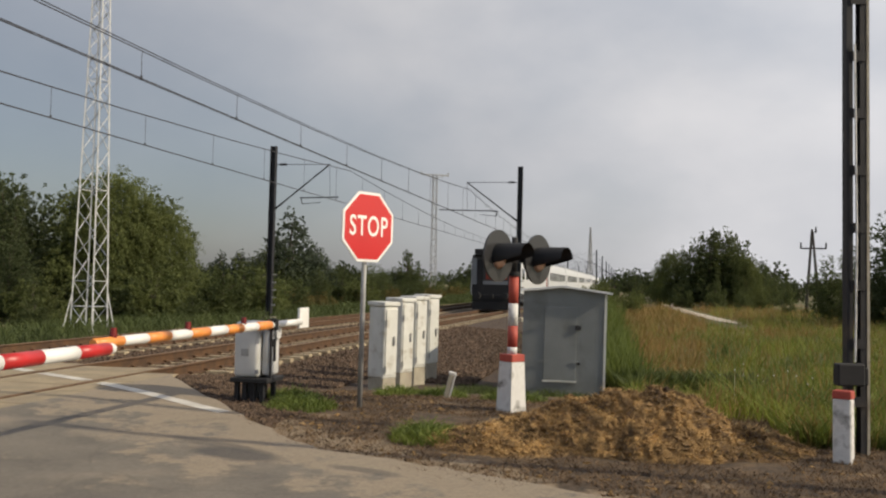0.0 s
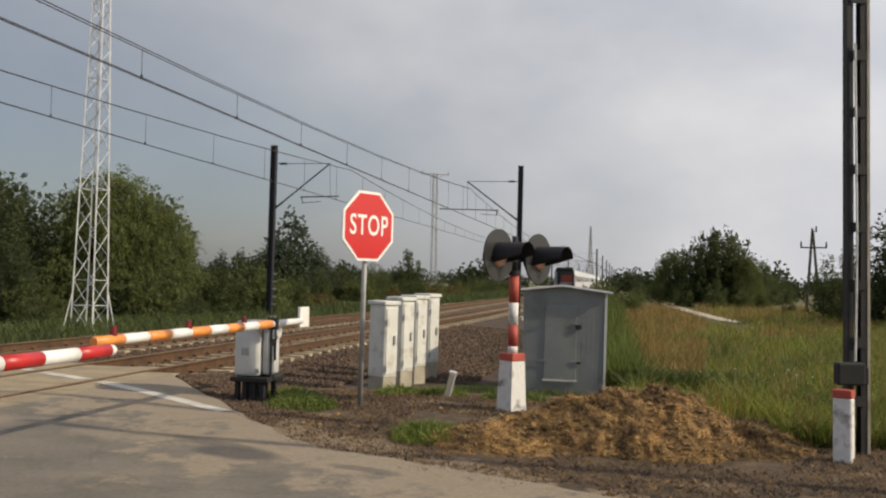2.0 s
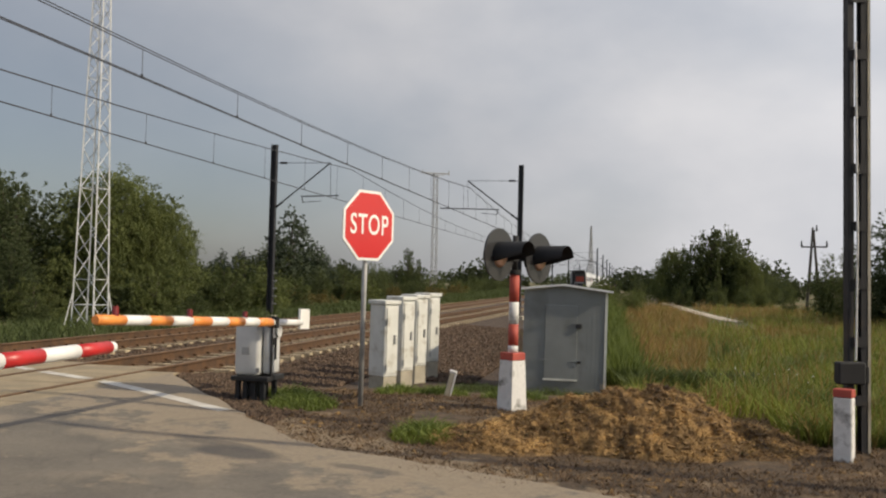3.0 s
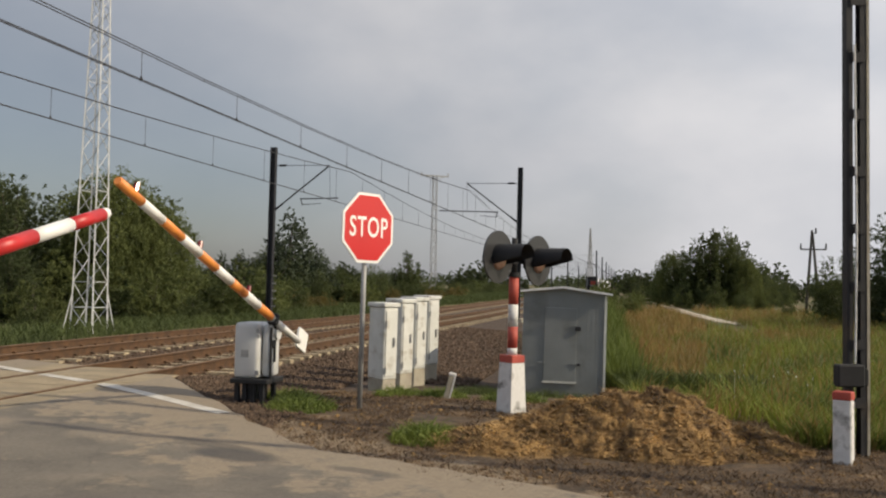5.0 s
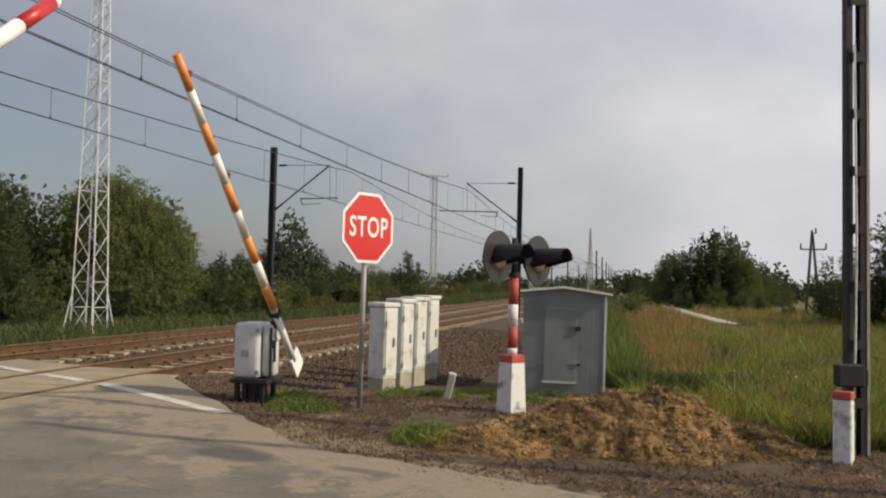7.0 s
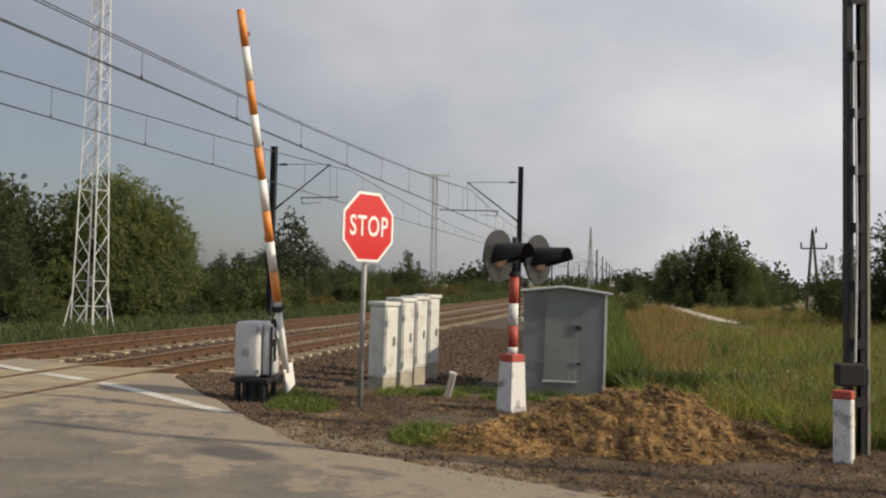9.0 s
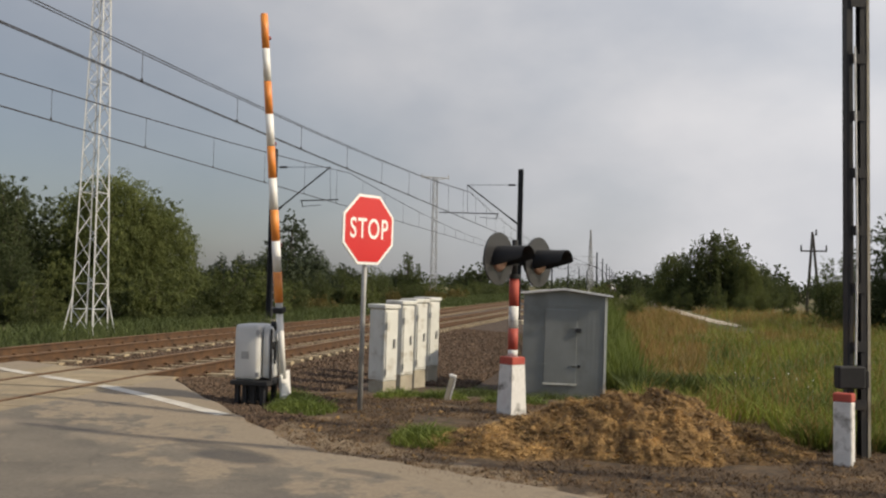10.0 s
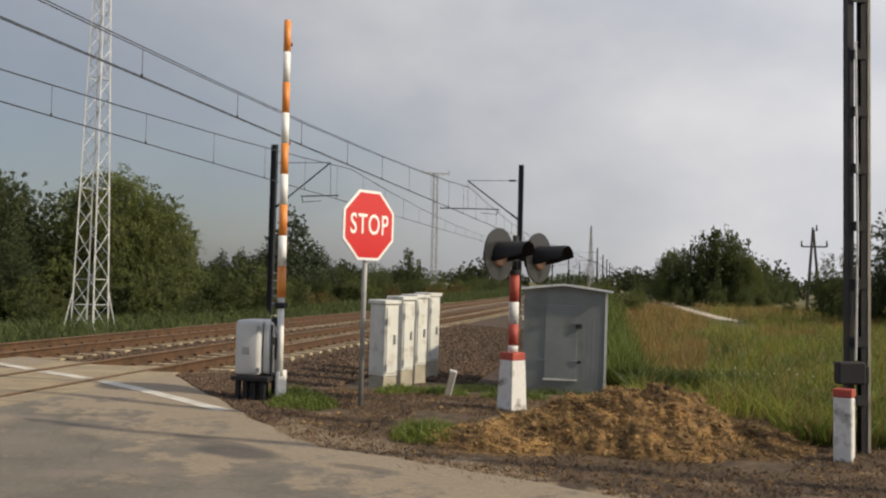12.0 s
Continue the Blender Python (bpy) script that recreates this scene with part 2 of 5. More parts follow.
M = {
    "ground": mat("ground", (0.105, 0.098, 0.028), (0.068, 0.07, 0.02), 0.25, 0.95, 0, 0.6, 9, dirt=(0.16, 0.105, 0.04), dirt_scale=0.12, dirt_at=0.56),
    "verge": mat("verge", (0.105, 0.068, 0.036), (0.036, 0.024, 0.014), 7, 0.95, 0, 1.0, 25, dirt=(0.145, 0.095, 0.05), dirt_scale=1.5),
    "asphalt": mat("asphalt", (0.160, 0.139, 0.110), (0.118, 0.103, 0.083), 1.4, 0.85, 0, 0.35, 90, dirt=(0.25, 0.205, 0.15), dirt_scale=0.8, dirt_at=0.60),
    "panel": mat("panel", (0.32, 0.255, 0.160), (0.24, 0.192, 0.122), 2.5, 0.9, 0, 0.3, 60, dirt=(0.2, 0.16, 0.11), dirt_scale=1.1, dirt_at=0.62),
    "line": mat("line", (0.60, 0.57, 0.51), (0.44, 0.41, 0.36), 4, 0.8, 0, 0.2, 60, dirt=(0.30, 0.26, 0.21), dirt_scale=3, dirt_at=0.62),
    "ballast": mat("ballast", (0.088, 0.055, 0.033), (0.028, 0.018, 0.011), 14, 0.95, 0, 1.0, 22, dirt=(0.058, 0.035, 0.021), dirt_scale=0.6),
    "stone": mat("stone", (0.118, 0.076, 0.048), (0.055, 0.036, 0.023), 9, 0.9, 0, 0.3, 40, rand=0.55),
    "rail": mat("rail", (0.100, 0.050, 0.020), (0.052, 0.027, 0.012), 5, 0.8, 0.0, 0.2, 50),
    "railtop": mat("railtop", (0.185, 0.115, 0.060), (0.12, 0.072, 0.038), 4, 0.6, 0.2, 0.05, 50),
    "sleeper": mat("sleeper", (0.40, 0.325, 0.21), (0.29, 0.23, 0.145), 5, 0.9, 0, 0.3, 50, dirt=(0.15, 0.105, 0.065), dirt_scale=2, rand=0.15),
    "white": mat("white_paint", (0.54, 0.54, 0.53), (0.48, 0.48, 0.47), 5, 0.5, 0, 0.05, 40, dirt=(0.40, 0.38, 0.33), dirt_scale=2.5, dirt_at=0.68),
    "oldwhite": mat("weathered_white_paint", (0.70, 0.69, 0.67), (0.58, 0.57, 0.55), 7, 0.75, 0, 0.3, 40, dirt=(0.19, 0.18, 0.165), dirt_scale=7, dirt_at=0.61),
    "armwhite": mat("barrier_white", (0.80, 0.79, 0.76), (0.72, 0.71, 0.68), 6, 0.4, 0, 0.02),
    "armred": mat("barrier_red", (0.50, 0.025, 0.025), (0.42, 0.02, 0.02), 6, 0.4, 0, 0.02),
    "orange": mat("barrier_orange", (0.78, 0.29, 0.06), (0.66, 0.22, 0.045), 6, 0.45, 0, 0.02),
    "red": mat("old_red_paint", (0.42, 0.075, 0.05), (0.34, 0.055, 0.04), 8, 0.65, 0, 0.1, dirt=(0.3, 0.12, 0.08), dirt_scale=5, dirt_at=0.66),
    "signred": mat("sign_red", (0.56, 0.03, 0.03), (0.53, 0.028, 0.028), 3, 0.35, 0, 0.0),
    "signwhite": mat("sign_white", (0.82, 0.81, 0.79), (0.78, 0.77, 0.75), 3, 0.35, 0, 0.0),
    "zinc": mat("galvanised", (0.36, 0.36, 0.355), (0.28, 0.28, 0.275), 8, 0.6, 0.3, 0.1),
    "lattice": mat("pale_lattice_paint", (0.58, 0.59, 0.59), (0.46, 0.47, 0.47), 4, 0.6, 0.1, 0.1),
    "grey": mat("grey_paint", (0.215, 0.226, 0.222), (0.182, 0.192, 0.188), 2, 0.65, 0, 0.1, 30, dirt=(0.135, 0.140, 0.132), dirt_scale=1.6, dirt_at=0.64),
    "cabinet": mat("cabinet_paint", (0.62, 0.62, 0.58), (0.55, 0.55, 0.51), 4, 0.6, 0, 0.1, 30, dirt=(0.36, 0.33, 0.27), dirt_scale=5, dirt_at=0.64),
    "concrete": mat("concrete", (0.40, 0.36, 0.28), (0.31, 0.28, 0.22), 6, 0.9, 0, 0.4, 40, dirt=(0.2, 0.17, 0.13), dirt_scale=3),
    "black": mat("black_paint", (0.012, 0.012, 0.014), (0.008, 0.008, 0.009), 8, 0.75, 0, 0.1),
    "plate": mat("dull_black_plate", (0.035, 0.035, 0.037), (0.028, 0.028, 0.03), 3, 0.28, 0, 0.05),
    "dark": mat("dark_steel", (0.022, 0.021, 0.024), (0.014, 0.014, 0.016), 6, 0.6, 0.1, 0.1),
    "polesteel": mat("pole_steel", (0.020, 0.019, 0.021), (0.013, 0.012, 0.013), 6, 0.7, 0.0, 0.2, dirt=(0.045, 0.032, 0.022), dirt_scale=3, dirt_at=0.66),
    "wood": mat("old_wood", (0.07, 0.06, 0.05), (0.045, 0.038, 0.032), 6, 0.9, 0, 0.3),
    "wire": mat("wire", (0.055, 0.055, 0.06), (0.04, 0.04, 0.045), 3, 0.6, 0.2, 0),
    "lens": mat("pink_lens", (0.62, 0.40, 0.30), (0.55, 0.33, 0.25), 12, 0.15, 0, 0.05),
    "redlens": mat("red_lamp", (0.18, 0.012, 0.012), (0.12, 0.01, 0.01), 9, 0.2, 0, 0),
    "straw": mat("straw", (0.54, 0.35, 0.135), (0.16, 0.093, 0.038), 4, 0.9, 0, 0, rand=0.65, sub=0.15),
    "litter": mat("mown_litter", (0.23, 0.150, 0.082), (0.075, 0.048, 0.029), 5, 0.95, 0, 0, rand=0.6, sub=0.1),
    "thatch": mat("matted_straw", (0.36, 0.222, 0.085), (0.080, 0.047, 0.022), 7, 0.95, 0, 1.0, 45, dirt=(0.045, 0.028, 0.015), dirt_scale=2.2),
    "grass": mat("grass", (0.228, 0.258, 0.036), (0.075, 0.108, 0.020), 0.5, 0.8, 0, 0, rand=0.5, sub=0.35),
    "drygrass": mat("dry_grass", (0.29, 0.175, 0.062), (0.17, 0.125, 0.036), 0.7, 0.85, 0, 0, rand=0.4, sub=0.3),
    "leaf_dark": mat("leaf_dark", (0.076, 0.096, 0.036), (0.050, 0.064, 0.025), 1.2, 0.8, 0, 0, rand=0.35, sub=0.5),
    "leaf": mat("leaf_mid", (0.112, 0.134, 0.044), (0.076, 0.094, 0.031), 1.0, 0.8, 0, 0, rand=0.28, sub=0.5),
    "leaf_olive": mat("leaf_olive", (0.19, 0.145, 0.042), (0.12, 0.105, 0.03), 1.0, 0.8, 0, 0, rand=0.35, sub=0.35),
    "tuft": mat("tuft_grass", (0.150, 0.185, 0.034), (0.080, 0.112, 0.022), 2.0, 0.8, 0, 0, rand=0.5, sub=0.35),
    "leaf_light": mat("leaf_light", (0.150, 0.172, 0.052), (0.106, 0.126, 0.038), 1.0, 0.8, 0, 0, rand=0.25, sub=0.5),
    "needle": mat("needle", (0.056, 0.074, 0.036), (0.038, 0.052, 0.026), 1.0, 0.8, 0, 0, rand=0.35, sub=0.25),
    "weeds": mat("rank_weeds", (0.080, 0.102, 0.028), (0.046, 0.062, 0.018), 0.6, 0.85, 0, 0, rand=0.4, sub=0.3),
    "bark": mat("bark", (0.10, 0.08, 0.06), (0.06, 0.05, 0.04), 8, 0.95, 0, 0.6, 30),
    "flower": mat("flower", (0.75, 0.75, 0.68), (0.65, 0.65, 0.58), 4, 0.8, 0, 0),
    "path": mat("sand_path", (0.50, 0.44, 0.35), (0.40, 0.35, 0.27), 0.7, 0.95, 0, 0.3, 12),
    "coach": mat("coach_white", (0.52, 0.53, 0.53), (0.47, 0.48, 0.48), 1, 0.45, 0, 0),
    "coachgrey": mat("coach_grey", (0.20, 0.21, 0.22), (0.16, 0.17, 0.18), 1, 0.5, 0, 0),
    "coachred": mat("coach_red", (0.26, 0.038, 0.018), (0.21, 0.03, 0.015), 1, 0.5, 0, 0),
    "enddark": mat("end_dark", (0.045, 0.043, 0.042), (0.03, 0.029, 0.028), 2, 0.6, 0, 0),
    "glass": mat("dark_window", (0.03, 0.035, 0.04), (0.02, 0.024, 0.03), 1, 0.08, 0, 0),
    "roof": mat("roof_white", (0.72, 0.72, 0.72), (0.6, 0.6, 0.6), 4, 0.5, 0.1, 0.1, 30),
}


def worn(m, crack_scale, grit):
    """Grit that shows in the binder, and a net of thin cracks broken up by noise."""
    n, l = m.node_tree.nodes, m.node_tree.links
    b = n["Principled BSDF"]
    old = b.inputs["Base Color"].links[0].from_socket
    geo = n.new("ShaderNodeNewGeometry")
    fine = n.new("ShaderNodeTexNoise")
    fine.inputs["Scale"].default_value, fine.inputs["Detail"].default_value, fine.inputs["Roughness"].default_value = 28, 8, 0.75
    l.new(geo.outputs["Position"], fine.inputs["Vector"])
    span = n.new("ShaderNodeMapRange")
    span.inputs["From Min"].default_value, span.inputs["From Max"].default_value = 0.3, 0.7
    span.inputs["To Min"].default_value, span.inputs["To Max"].default_value = 1 - grit, 1 + grit
    l.new(fine.outputs["Fac"], span.inputs["Value"])
    warp = n.new("ShaderNodeTexNoise")
    warp.inputs["Scale"].default_value, warp.inputs["Detail"].default_value = 1.6, 6
    l.new(geo.outputs["Position"], warp.inputs["Vector"])
    shift = n.new("ShaderNodeVectorMath")
    shift.operation = "MULTIPLY_ADD"
    shift.inputs[1].default_value = (0.9, 0.9, 0)
    l.new(warp.outputs["Color"], shift.inputs[0])
    l.new(geo.outputs["Position"], shift.inputs[2])
    cell = n.new("ShaderNodeTexVoronoi")
    cell.feature = "DISTANCE_TO_EDGE"
    cell.inputs["Scale"].default_value = crack_scale
    l.new(shift.outputs["Vector"], cell.inputs["Vector"])
    thin = n.new("ShaderNodeMapRange")
    thin.inputs["From Min"].default_value, thin.inputs["From Max"].default_value = 0.002, 0.007
    thin.inputs["To Min"].default_value, thin.inputs["To Max"].default_value = 0.86, 1.0
    l.new(cell.outputs["Distance"], thin.inputs["Value"])
    both = n.new("ShaderNodeMath")
    both.operation = "MULTIPLY"
    l.new(span.outputs["Result"], both.inputs[0])
    l.new(thin.outputs["Result"], both.inputs[1])
    hs = n.new("ShaderNodeHueSaturation")
    l.new(both.outputs["Value"], hs.inputs["Value"])
    l.new(old, hs.inputs["Color"])
    l.new(hs.outputs["Color"], b.inputs["Base Color"])


sandy_edge(M["asphalt"], 0.0, 2.8, 0.30, (0.245, 0.197, 0.138))
sandy_edge(M["verge"], 0.0, -0.45, 0.24, (0.22, 0.165, 0.105))
for dark_spot in ((-3.9, 8.0, 0.9, 0.16, -25, 0.6), (-3.55, 7.62, 0.7, 0.28, -20, 0.85), (-2.2, 7.3, 0.5, 0.12, -18, 0.6)):
    dark_patch(M["asphalt"], *dark_spot)
worn(M["asphalt"], 0.38, 0.28)
worn(M["panel"], 0.2, 0.2)


# ---- mesh helpers ----
def finish(name, bm, material, parent=None, label="", smooth=False):
    bmesh.ops.recalc_face_normals(bm, faces=bm.faces)
    me = bpy.data.meshes.new(name)
    bm.to_mesh(me)
    bm.free()
    for mt in (material if isinstance(material, (list, tuple)) else [material]):
        me.materials.append(M[mt])
    if smooth:
        me.polygons.foreach_set("use_smooth", [True] * len(me.polygons))
    ob = new(name, me)
    if parent is not None:
        ob.parent = parent
    if label:
        tagged(ob, label)
    return ob


def part(name, bm, material, parent, label="", smooth=False):
    return finish(name, bm, material, parent, label, smooth)


def empty(name, m, label, category, group="", kind=""):
    ob = new(name)
    ob.empty_display_size = 0.1
    ob.matrix_basis = m
    return tagged(ob, label, category, group, kind)


def box(x0, x1, y0, y1, z0, z1, bevel=0.0, seg=1, bm=None):
    bm = bm or bmesh.new()
    r = bmesh.ops.create_cube(bm, size=1.0, matrix=Matrix.LocRotScale(((x0 + x1) / 2, (y0 + y1) / 2, (z0 + z1) / 2), None, (x1 - x0, y1 - y0, z1 - z0)))
    if bevel:
        es = list({e for v in r["verts"] for e in v.link_edges})
        bmesh.ops.bevel(bm, geom=es, offset=bevel, segments=seg, affect="EDGES", profile=0.5)
    return bm


def rod(a, b, r, r2=None, n=10, bm=None, caps=True):
    """A round bar from a to b."""
    bm = bm or bmesh.new()
    a, b = Vector(a), Vector(b)
    d = b - a
    m = Matrix.Translation((a + b) / 2) @ d.to_track_quat("Z", "Y").to_matrix().to_4x4()
    bmesh.ops.create_cone(bm, cap_ends=caps, segments=n, radius1=r, radius2=r if r2 is None else r2, depth=d.length, matrix=m)
    return bm


def bar(a, b, w, h, bm=None):
    """A square bar from a to b, w wide and h deep."""
    bm = bm or bmesh.new()
    a, b = Vector(a), Vector(b)
    d = b - a
    m = Matrix.Translation((a + b) / 2) @ d.to_track_quat("Z", "Y").to_matrix().to_4x4() @ Matrix.Diagonal((w, h, d.length, 1))
    bmesh.ops.create_cube(bm, size=1.0, matrix=m)
    return bm


def prism(outline, z0, z1, bm=None):
    """Extrude a list of (x, y) from z0 to z1."""
    bm = bm or bmesh.new()
    lo = [bm.verts.new((x, y, z0)) for x, y in outline]
    hi = [bm.verts.new((x, y, z1)) for x, y in outline]
    n = len(outline)
    bm.faces.new(lo[::-1])
    bm.faces.new(hi)
    for i in range(n):
        bm.faces.new((lo[i], lo[(i + 1) % n], hi[(i + 1) % n], hi[i]))
    return bm


def raw(name, verts, faces, material, parent=None):
    me = bpy.data.meshes.new(name)
    me.from_pydata(verts if isinstance(verts, list) else verts.tolist(), [], faces if isinstance(faces, list) else faces.tolist())
    for mt in (material if isinstance(material, (list, tuple)) else [material]):
        me.materials.append(M[mt])
    ob = new(name, me)
    if parent is not None:
        ob.parent = parent
    return ob


rng = np.random.default_rng(4)


# ---- ground ----
def step(e0, e1, v):
    t = min(1.0, max(0.0, (v - e0) / (e1 - e0)))
    return t * t * (3 - 2 * t)


def ground_z(x, y):
    """Height of the ground sheet."""
    z = -0.12 - 0.20 * step(11.5, 15, y) - 0.30 * step(13.5, 18.5, y) - 0.05 * step(20, 40, y)
    if x < -14.5:
        z = -0.45 - 0.25 * step(14.5, 25, -x)
    z += 0.035 * noise.noise(Vector((x * 0.9, y * 0.9, 0))) * step(8, 9, y) + 0.10 * noise.noise(Vector((x * 0.15, y * 0.15, 3))) * step(14, 30, abs(y) + max(0, x))
    # the road and its approach are level
    return z


def axis(lo, hi, dense0, dense1, fine):
    vals = list(np.arange(dense0, dense1 + 1e-6, fine))
    s, v = fine, dense1
    while v < hi:
        s *= 1.25
        v += s
        vals.append(v)
    s, v = fine, dense0
    while v > lo:
        s *= 1.25
        v -= s
        vals.insert(0, v)
    return vals


def build_ground():
    xs, ys = axis(-2500, 2500, -14, 16, 0.4), axis(-400, 4000, 4, 30, 0.4)
    verts = [(x, y, ground_z(x, y)) for y in ys for x in xs]
    nx = len(xs)
    faces = [(j * nx + i, j * nx + i + 1, (j + 1) * nx + i + 1, (j + 1) * nx + i) for j in range(len(ys) - 1) for i in range(nx - 1)]
    ob = raw("ground", verts, faces, "ground")
    ob.data.polygons.foreach_set("use_smooth", [True] * len(ob.data.polygons))
    tagged(ob, "uneven meadow ground with green and dry brown grass", "ground", kind="structure")


build_ground()


def sheet(name, outline, zf, material, label, category, cell=0.35, lift=0.0):
    """A flat patch with a ragged outline, cut into cells that follow zf."""
    bm = bmesh.new()
    bm.faces.new([bm.verts.new((x, y, 0)) for x, y in outline])
    lo = [min(p[k] for p in outline) for k in (0, 1)]
    hi = [max(p[k] for p in outline) for k in (0, 1)]
    for k in (0, 1):
        v = lo[k] + cell
        while v < hi[k]:
            no = Vector((1, 0, 0)) if k == 0 else Vector((0, 1, 0))
            bmesh.ops.bisect_plane(bm, geom=bm.verts[:] + bm.edges[:] + bm.faces[:], plane_co=no * v, plane_no=no)
            v += cell
    for v in bm.verts:
        v.co.z = zf(v.co.x, v.co.y) + lift
    ob = finish(name, bm, material)
    return tagged(ob, label, category, kind="structure")


def ragged(points, amount, n=6):
    out = []
    for (x0, y0), (x1, y1) in zip(points, points[1:] + points[:1]):
        for i in range(n):
            t = i / n
            j = amount if i else 0
            out.append((x0 + (x1 - x0) * t + random.uniform(-j, j), y0 + (y1 - y0) * t + random.uniform(-j, j)))
    return out


def road_z(x, y):
    return -0.10 + 0.085 * step(4.6, 7.6, -x)


# asphalt road: climbs to the rails on the skew
ROAD = [(-7.05, 12.75), (-6.2, 11.75), (-4.75, 10.1), (-3.6, 8.75), (-2.9, 8.1), (-1.9, 7.75), (-1.0, 7.35), (0.4, 6.7), (3.0, 6.0), (9, 5.0), (9, -9), (-7.05, -9)]
sheet("road", ragged(ROAD, 0.05, 5), road_z, "asphalt", "worn grey-brown asphalt road with sandy patches", "road", 0.5, 0.012)
# bare earth verge between road and track
VERGE = [(-7.0, 12.9), (-6.2, 11.9), (-4.6, 9.9), (-3.2, 8.1), (-1.0, 7.0), (2, 6.2), (6, 6.0), (5.2, 9.2), (3.2, 10.2), (1.4, 10.6), (0.4, 13), (-0.6, 13.8), (-1.6, 16.0), (-2.8, 17.2), (-4.0, 17.6), (-5.2, 16.5), (-6.3, 15)]


def verge_z(x, y):
    """The verge, banked up to the broken road edge."""
    past = max(0.0, 0.655 * (y - 12.75 + 1.152 * (x + 7.05)))
    return max(ground_z(x, y), road_z(x, y) - 0.015 - 0.13 * past) if x < -3.4 else ground_z(x, y)


sheet("verge", ragged(VERGE, 0.15, 5), verge_z, "verge", "bare brown earth verge with mown dry grass", "verge", 0.4, 0.006)


def rail_z(y):
    return -0.22 * step(12, 60, y)


# ---- trackbed ----
TRACKS = (-8.4, -12.4)


def build_trackbed():
    prof = [(-16.2, -0.62), (-14.3, -0.24), (-13.75, -0.235), (-13.3, -0.225), (-11.5, -0.225), (-11.05, -0.235), (-10.4, -0.25), (-9.75, -0.235), (-9.3, -0.23), (-7.6, -0.24), (-7.08, -0.28), (-6.5, -0.30), (-4.6, -0.36), (-3.2, -0.42), (-2.3, -0.49), (-1.5, -1.05)]
    fine = []
    for (xa, za), (xb, zb) in zip(prof, prof[1:]):
        k = max(1, int((xb - xa) / 0.12))
        fine += [(xa + (xb - xa) * i / k, za + (zb - za) * i / k) for i in range(k)]
    fine.append(prof[-1])
    ys = [12.85 + 0.12 * i for i in range(170)]
    s = 0.12
    while ys[-1] < 1500:
        s *= 1.15
        ys.append(ys[-1] + s)
    verts = []
    for y in ys:
        for x, z in fine:
            k = 0.012 * noise.noise(Vector((x * 3.1, y * 2.7, 0))) + 0.014 * noise.noise(Vector((x * 2, y * 2, 5)))
            verts.append((x, y + (0.25 * (-x - 7.2) if y < 13 else 0) * 0.9, z + rail_z(y) + k))
    n = len(fine)
    faces = [(j * n + i, j * n + i + 1, (j + 1) * n + i + 1, (j + 1) * n + i) for j in range(len(ys) - 1) for i in range(n - 1)]
    bed = raw("trackbed", verts, faces, "ballast")
    bed.data.polygons.foreach_set("use_smooth", [True] * len(faces))
    return tagged(bed, "brown crushed-stone ballast bed under two tracks", "ballast", kind="structure")


trackbed = build_trackbed()


def build_stones():
    """Loose ballast stones on the shoulder and between the rails."""
    base = np.array([(1, 0, 0), (-1, 0, 0), (0, 1, 0), (0, -1, 0), (0, 0, 1), (0, 0, -1)], float)
    tri = np.array([(0, 2, 4), (2, 1, 4), (1, 3, 4), (3, 0, 4), (2, 0, 5), (1, 2, 5), (3, 1, 5), (0, 3, 5)])
    verts, faces = [], []
    for i in range(48000):
        y = 12.9 + 24 * rng.random() ** 1.6
        x = rng.uniform(-6.9, -4.9 if y < 16.5 else -2.9) if i % 5 < 3 else rng.uniform(-13.5, -6.9)
        if y < 12.9 + 0.22 * (-x - 7.2):
            continue
        z = (-0.235 if -13.4 < x < -11.4 or -9.3 < x < -7.5 else -0.245) if x < -6.6 else -0.27 - 0.15 * (x + 6.5) / 3.3
        if -7.35 < x < -6.9 and rng.random() < 0.8:
            continue
        z += rail_z(y)
        r = rng.uniform(0.018, 0.045)
        v = base * (r * rng.uniform(0.6, 1.3, 3)) + rng.normal(0, r * 0.25, (6, 3))
        a = rng.uniform(0, 6.3)
        c, s = math.cos(a), math.sin(a)
        v = v @ np.array([[c, s, 0], [-s, c, 0], [0, 0, 1]]) + (x, y, z + r * 0.4)
        faces.append(tri + 6 * len(verts))
        verts.append(v)
    # gravel spilling along the broken road edge
    for i in range(9000):
        x = rng.uniform(-7.0, -3.9)
        y = 12.75 - 1.152 * (x + 7.05) + 0.10 + 2.6 * rng.random() ** 1.3
        r = rng.uniform(0.012, 0.034)
        v = base * (r * rng.uniform(0.6, 1.3, 3)) + rng.normal(0, r * 0.25, (6, 3))
        faces.append(tri + 6 * len(verts))
        verts.append(v + (x, y, verge_z(x, y) + r * 0.3))
    ob = raw("ballast_stones", np.concatenate(verts), np.concatenate(faces), "stone")
    tagged(ob, "loose brown and grey crushed ballast stones", "gravel", kind="stuff")


build_stones()


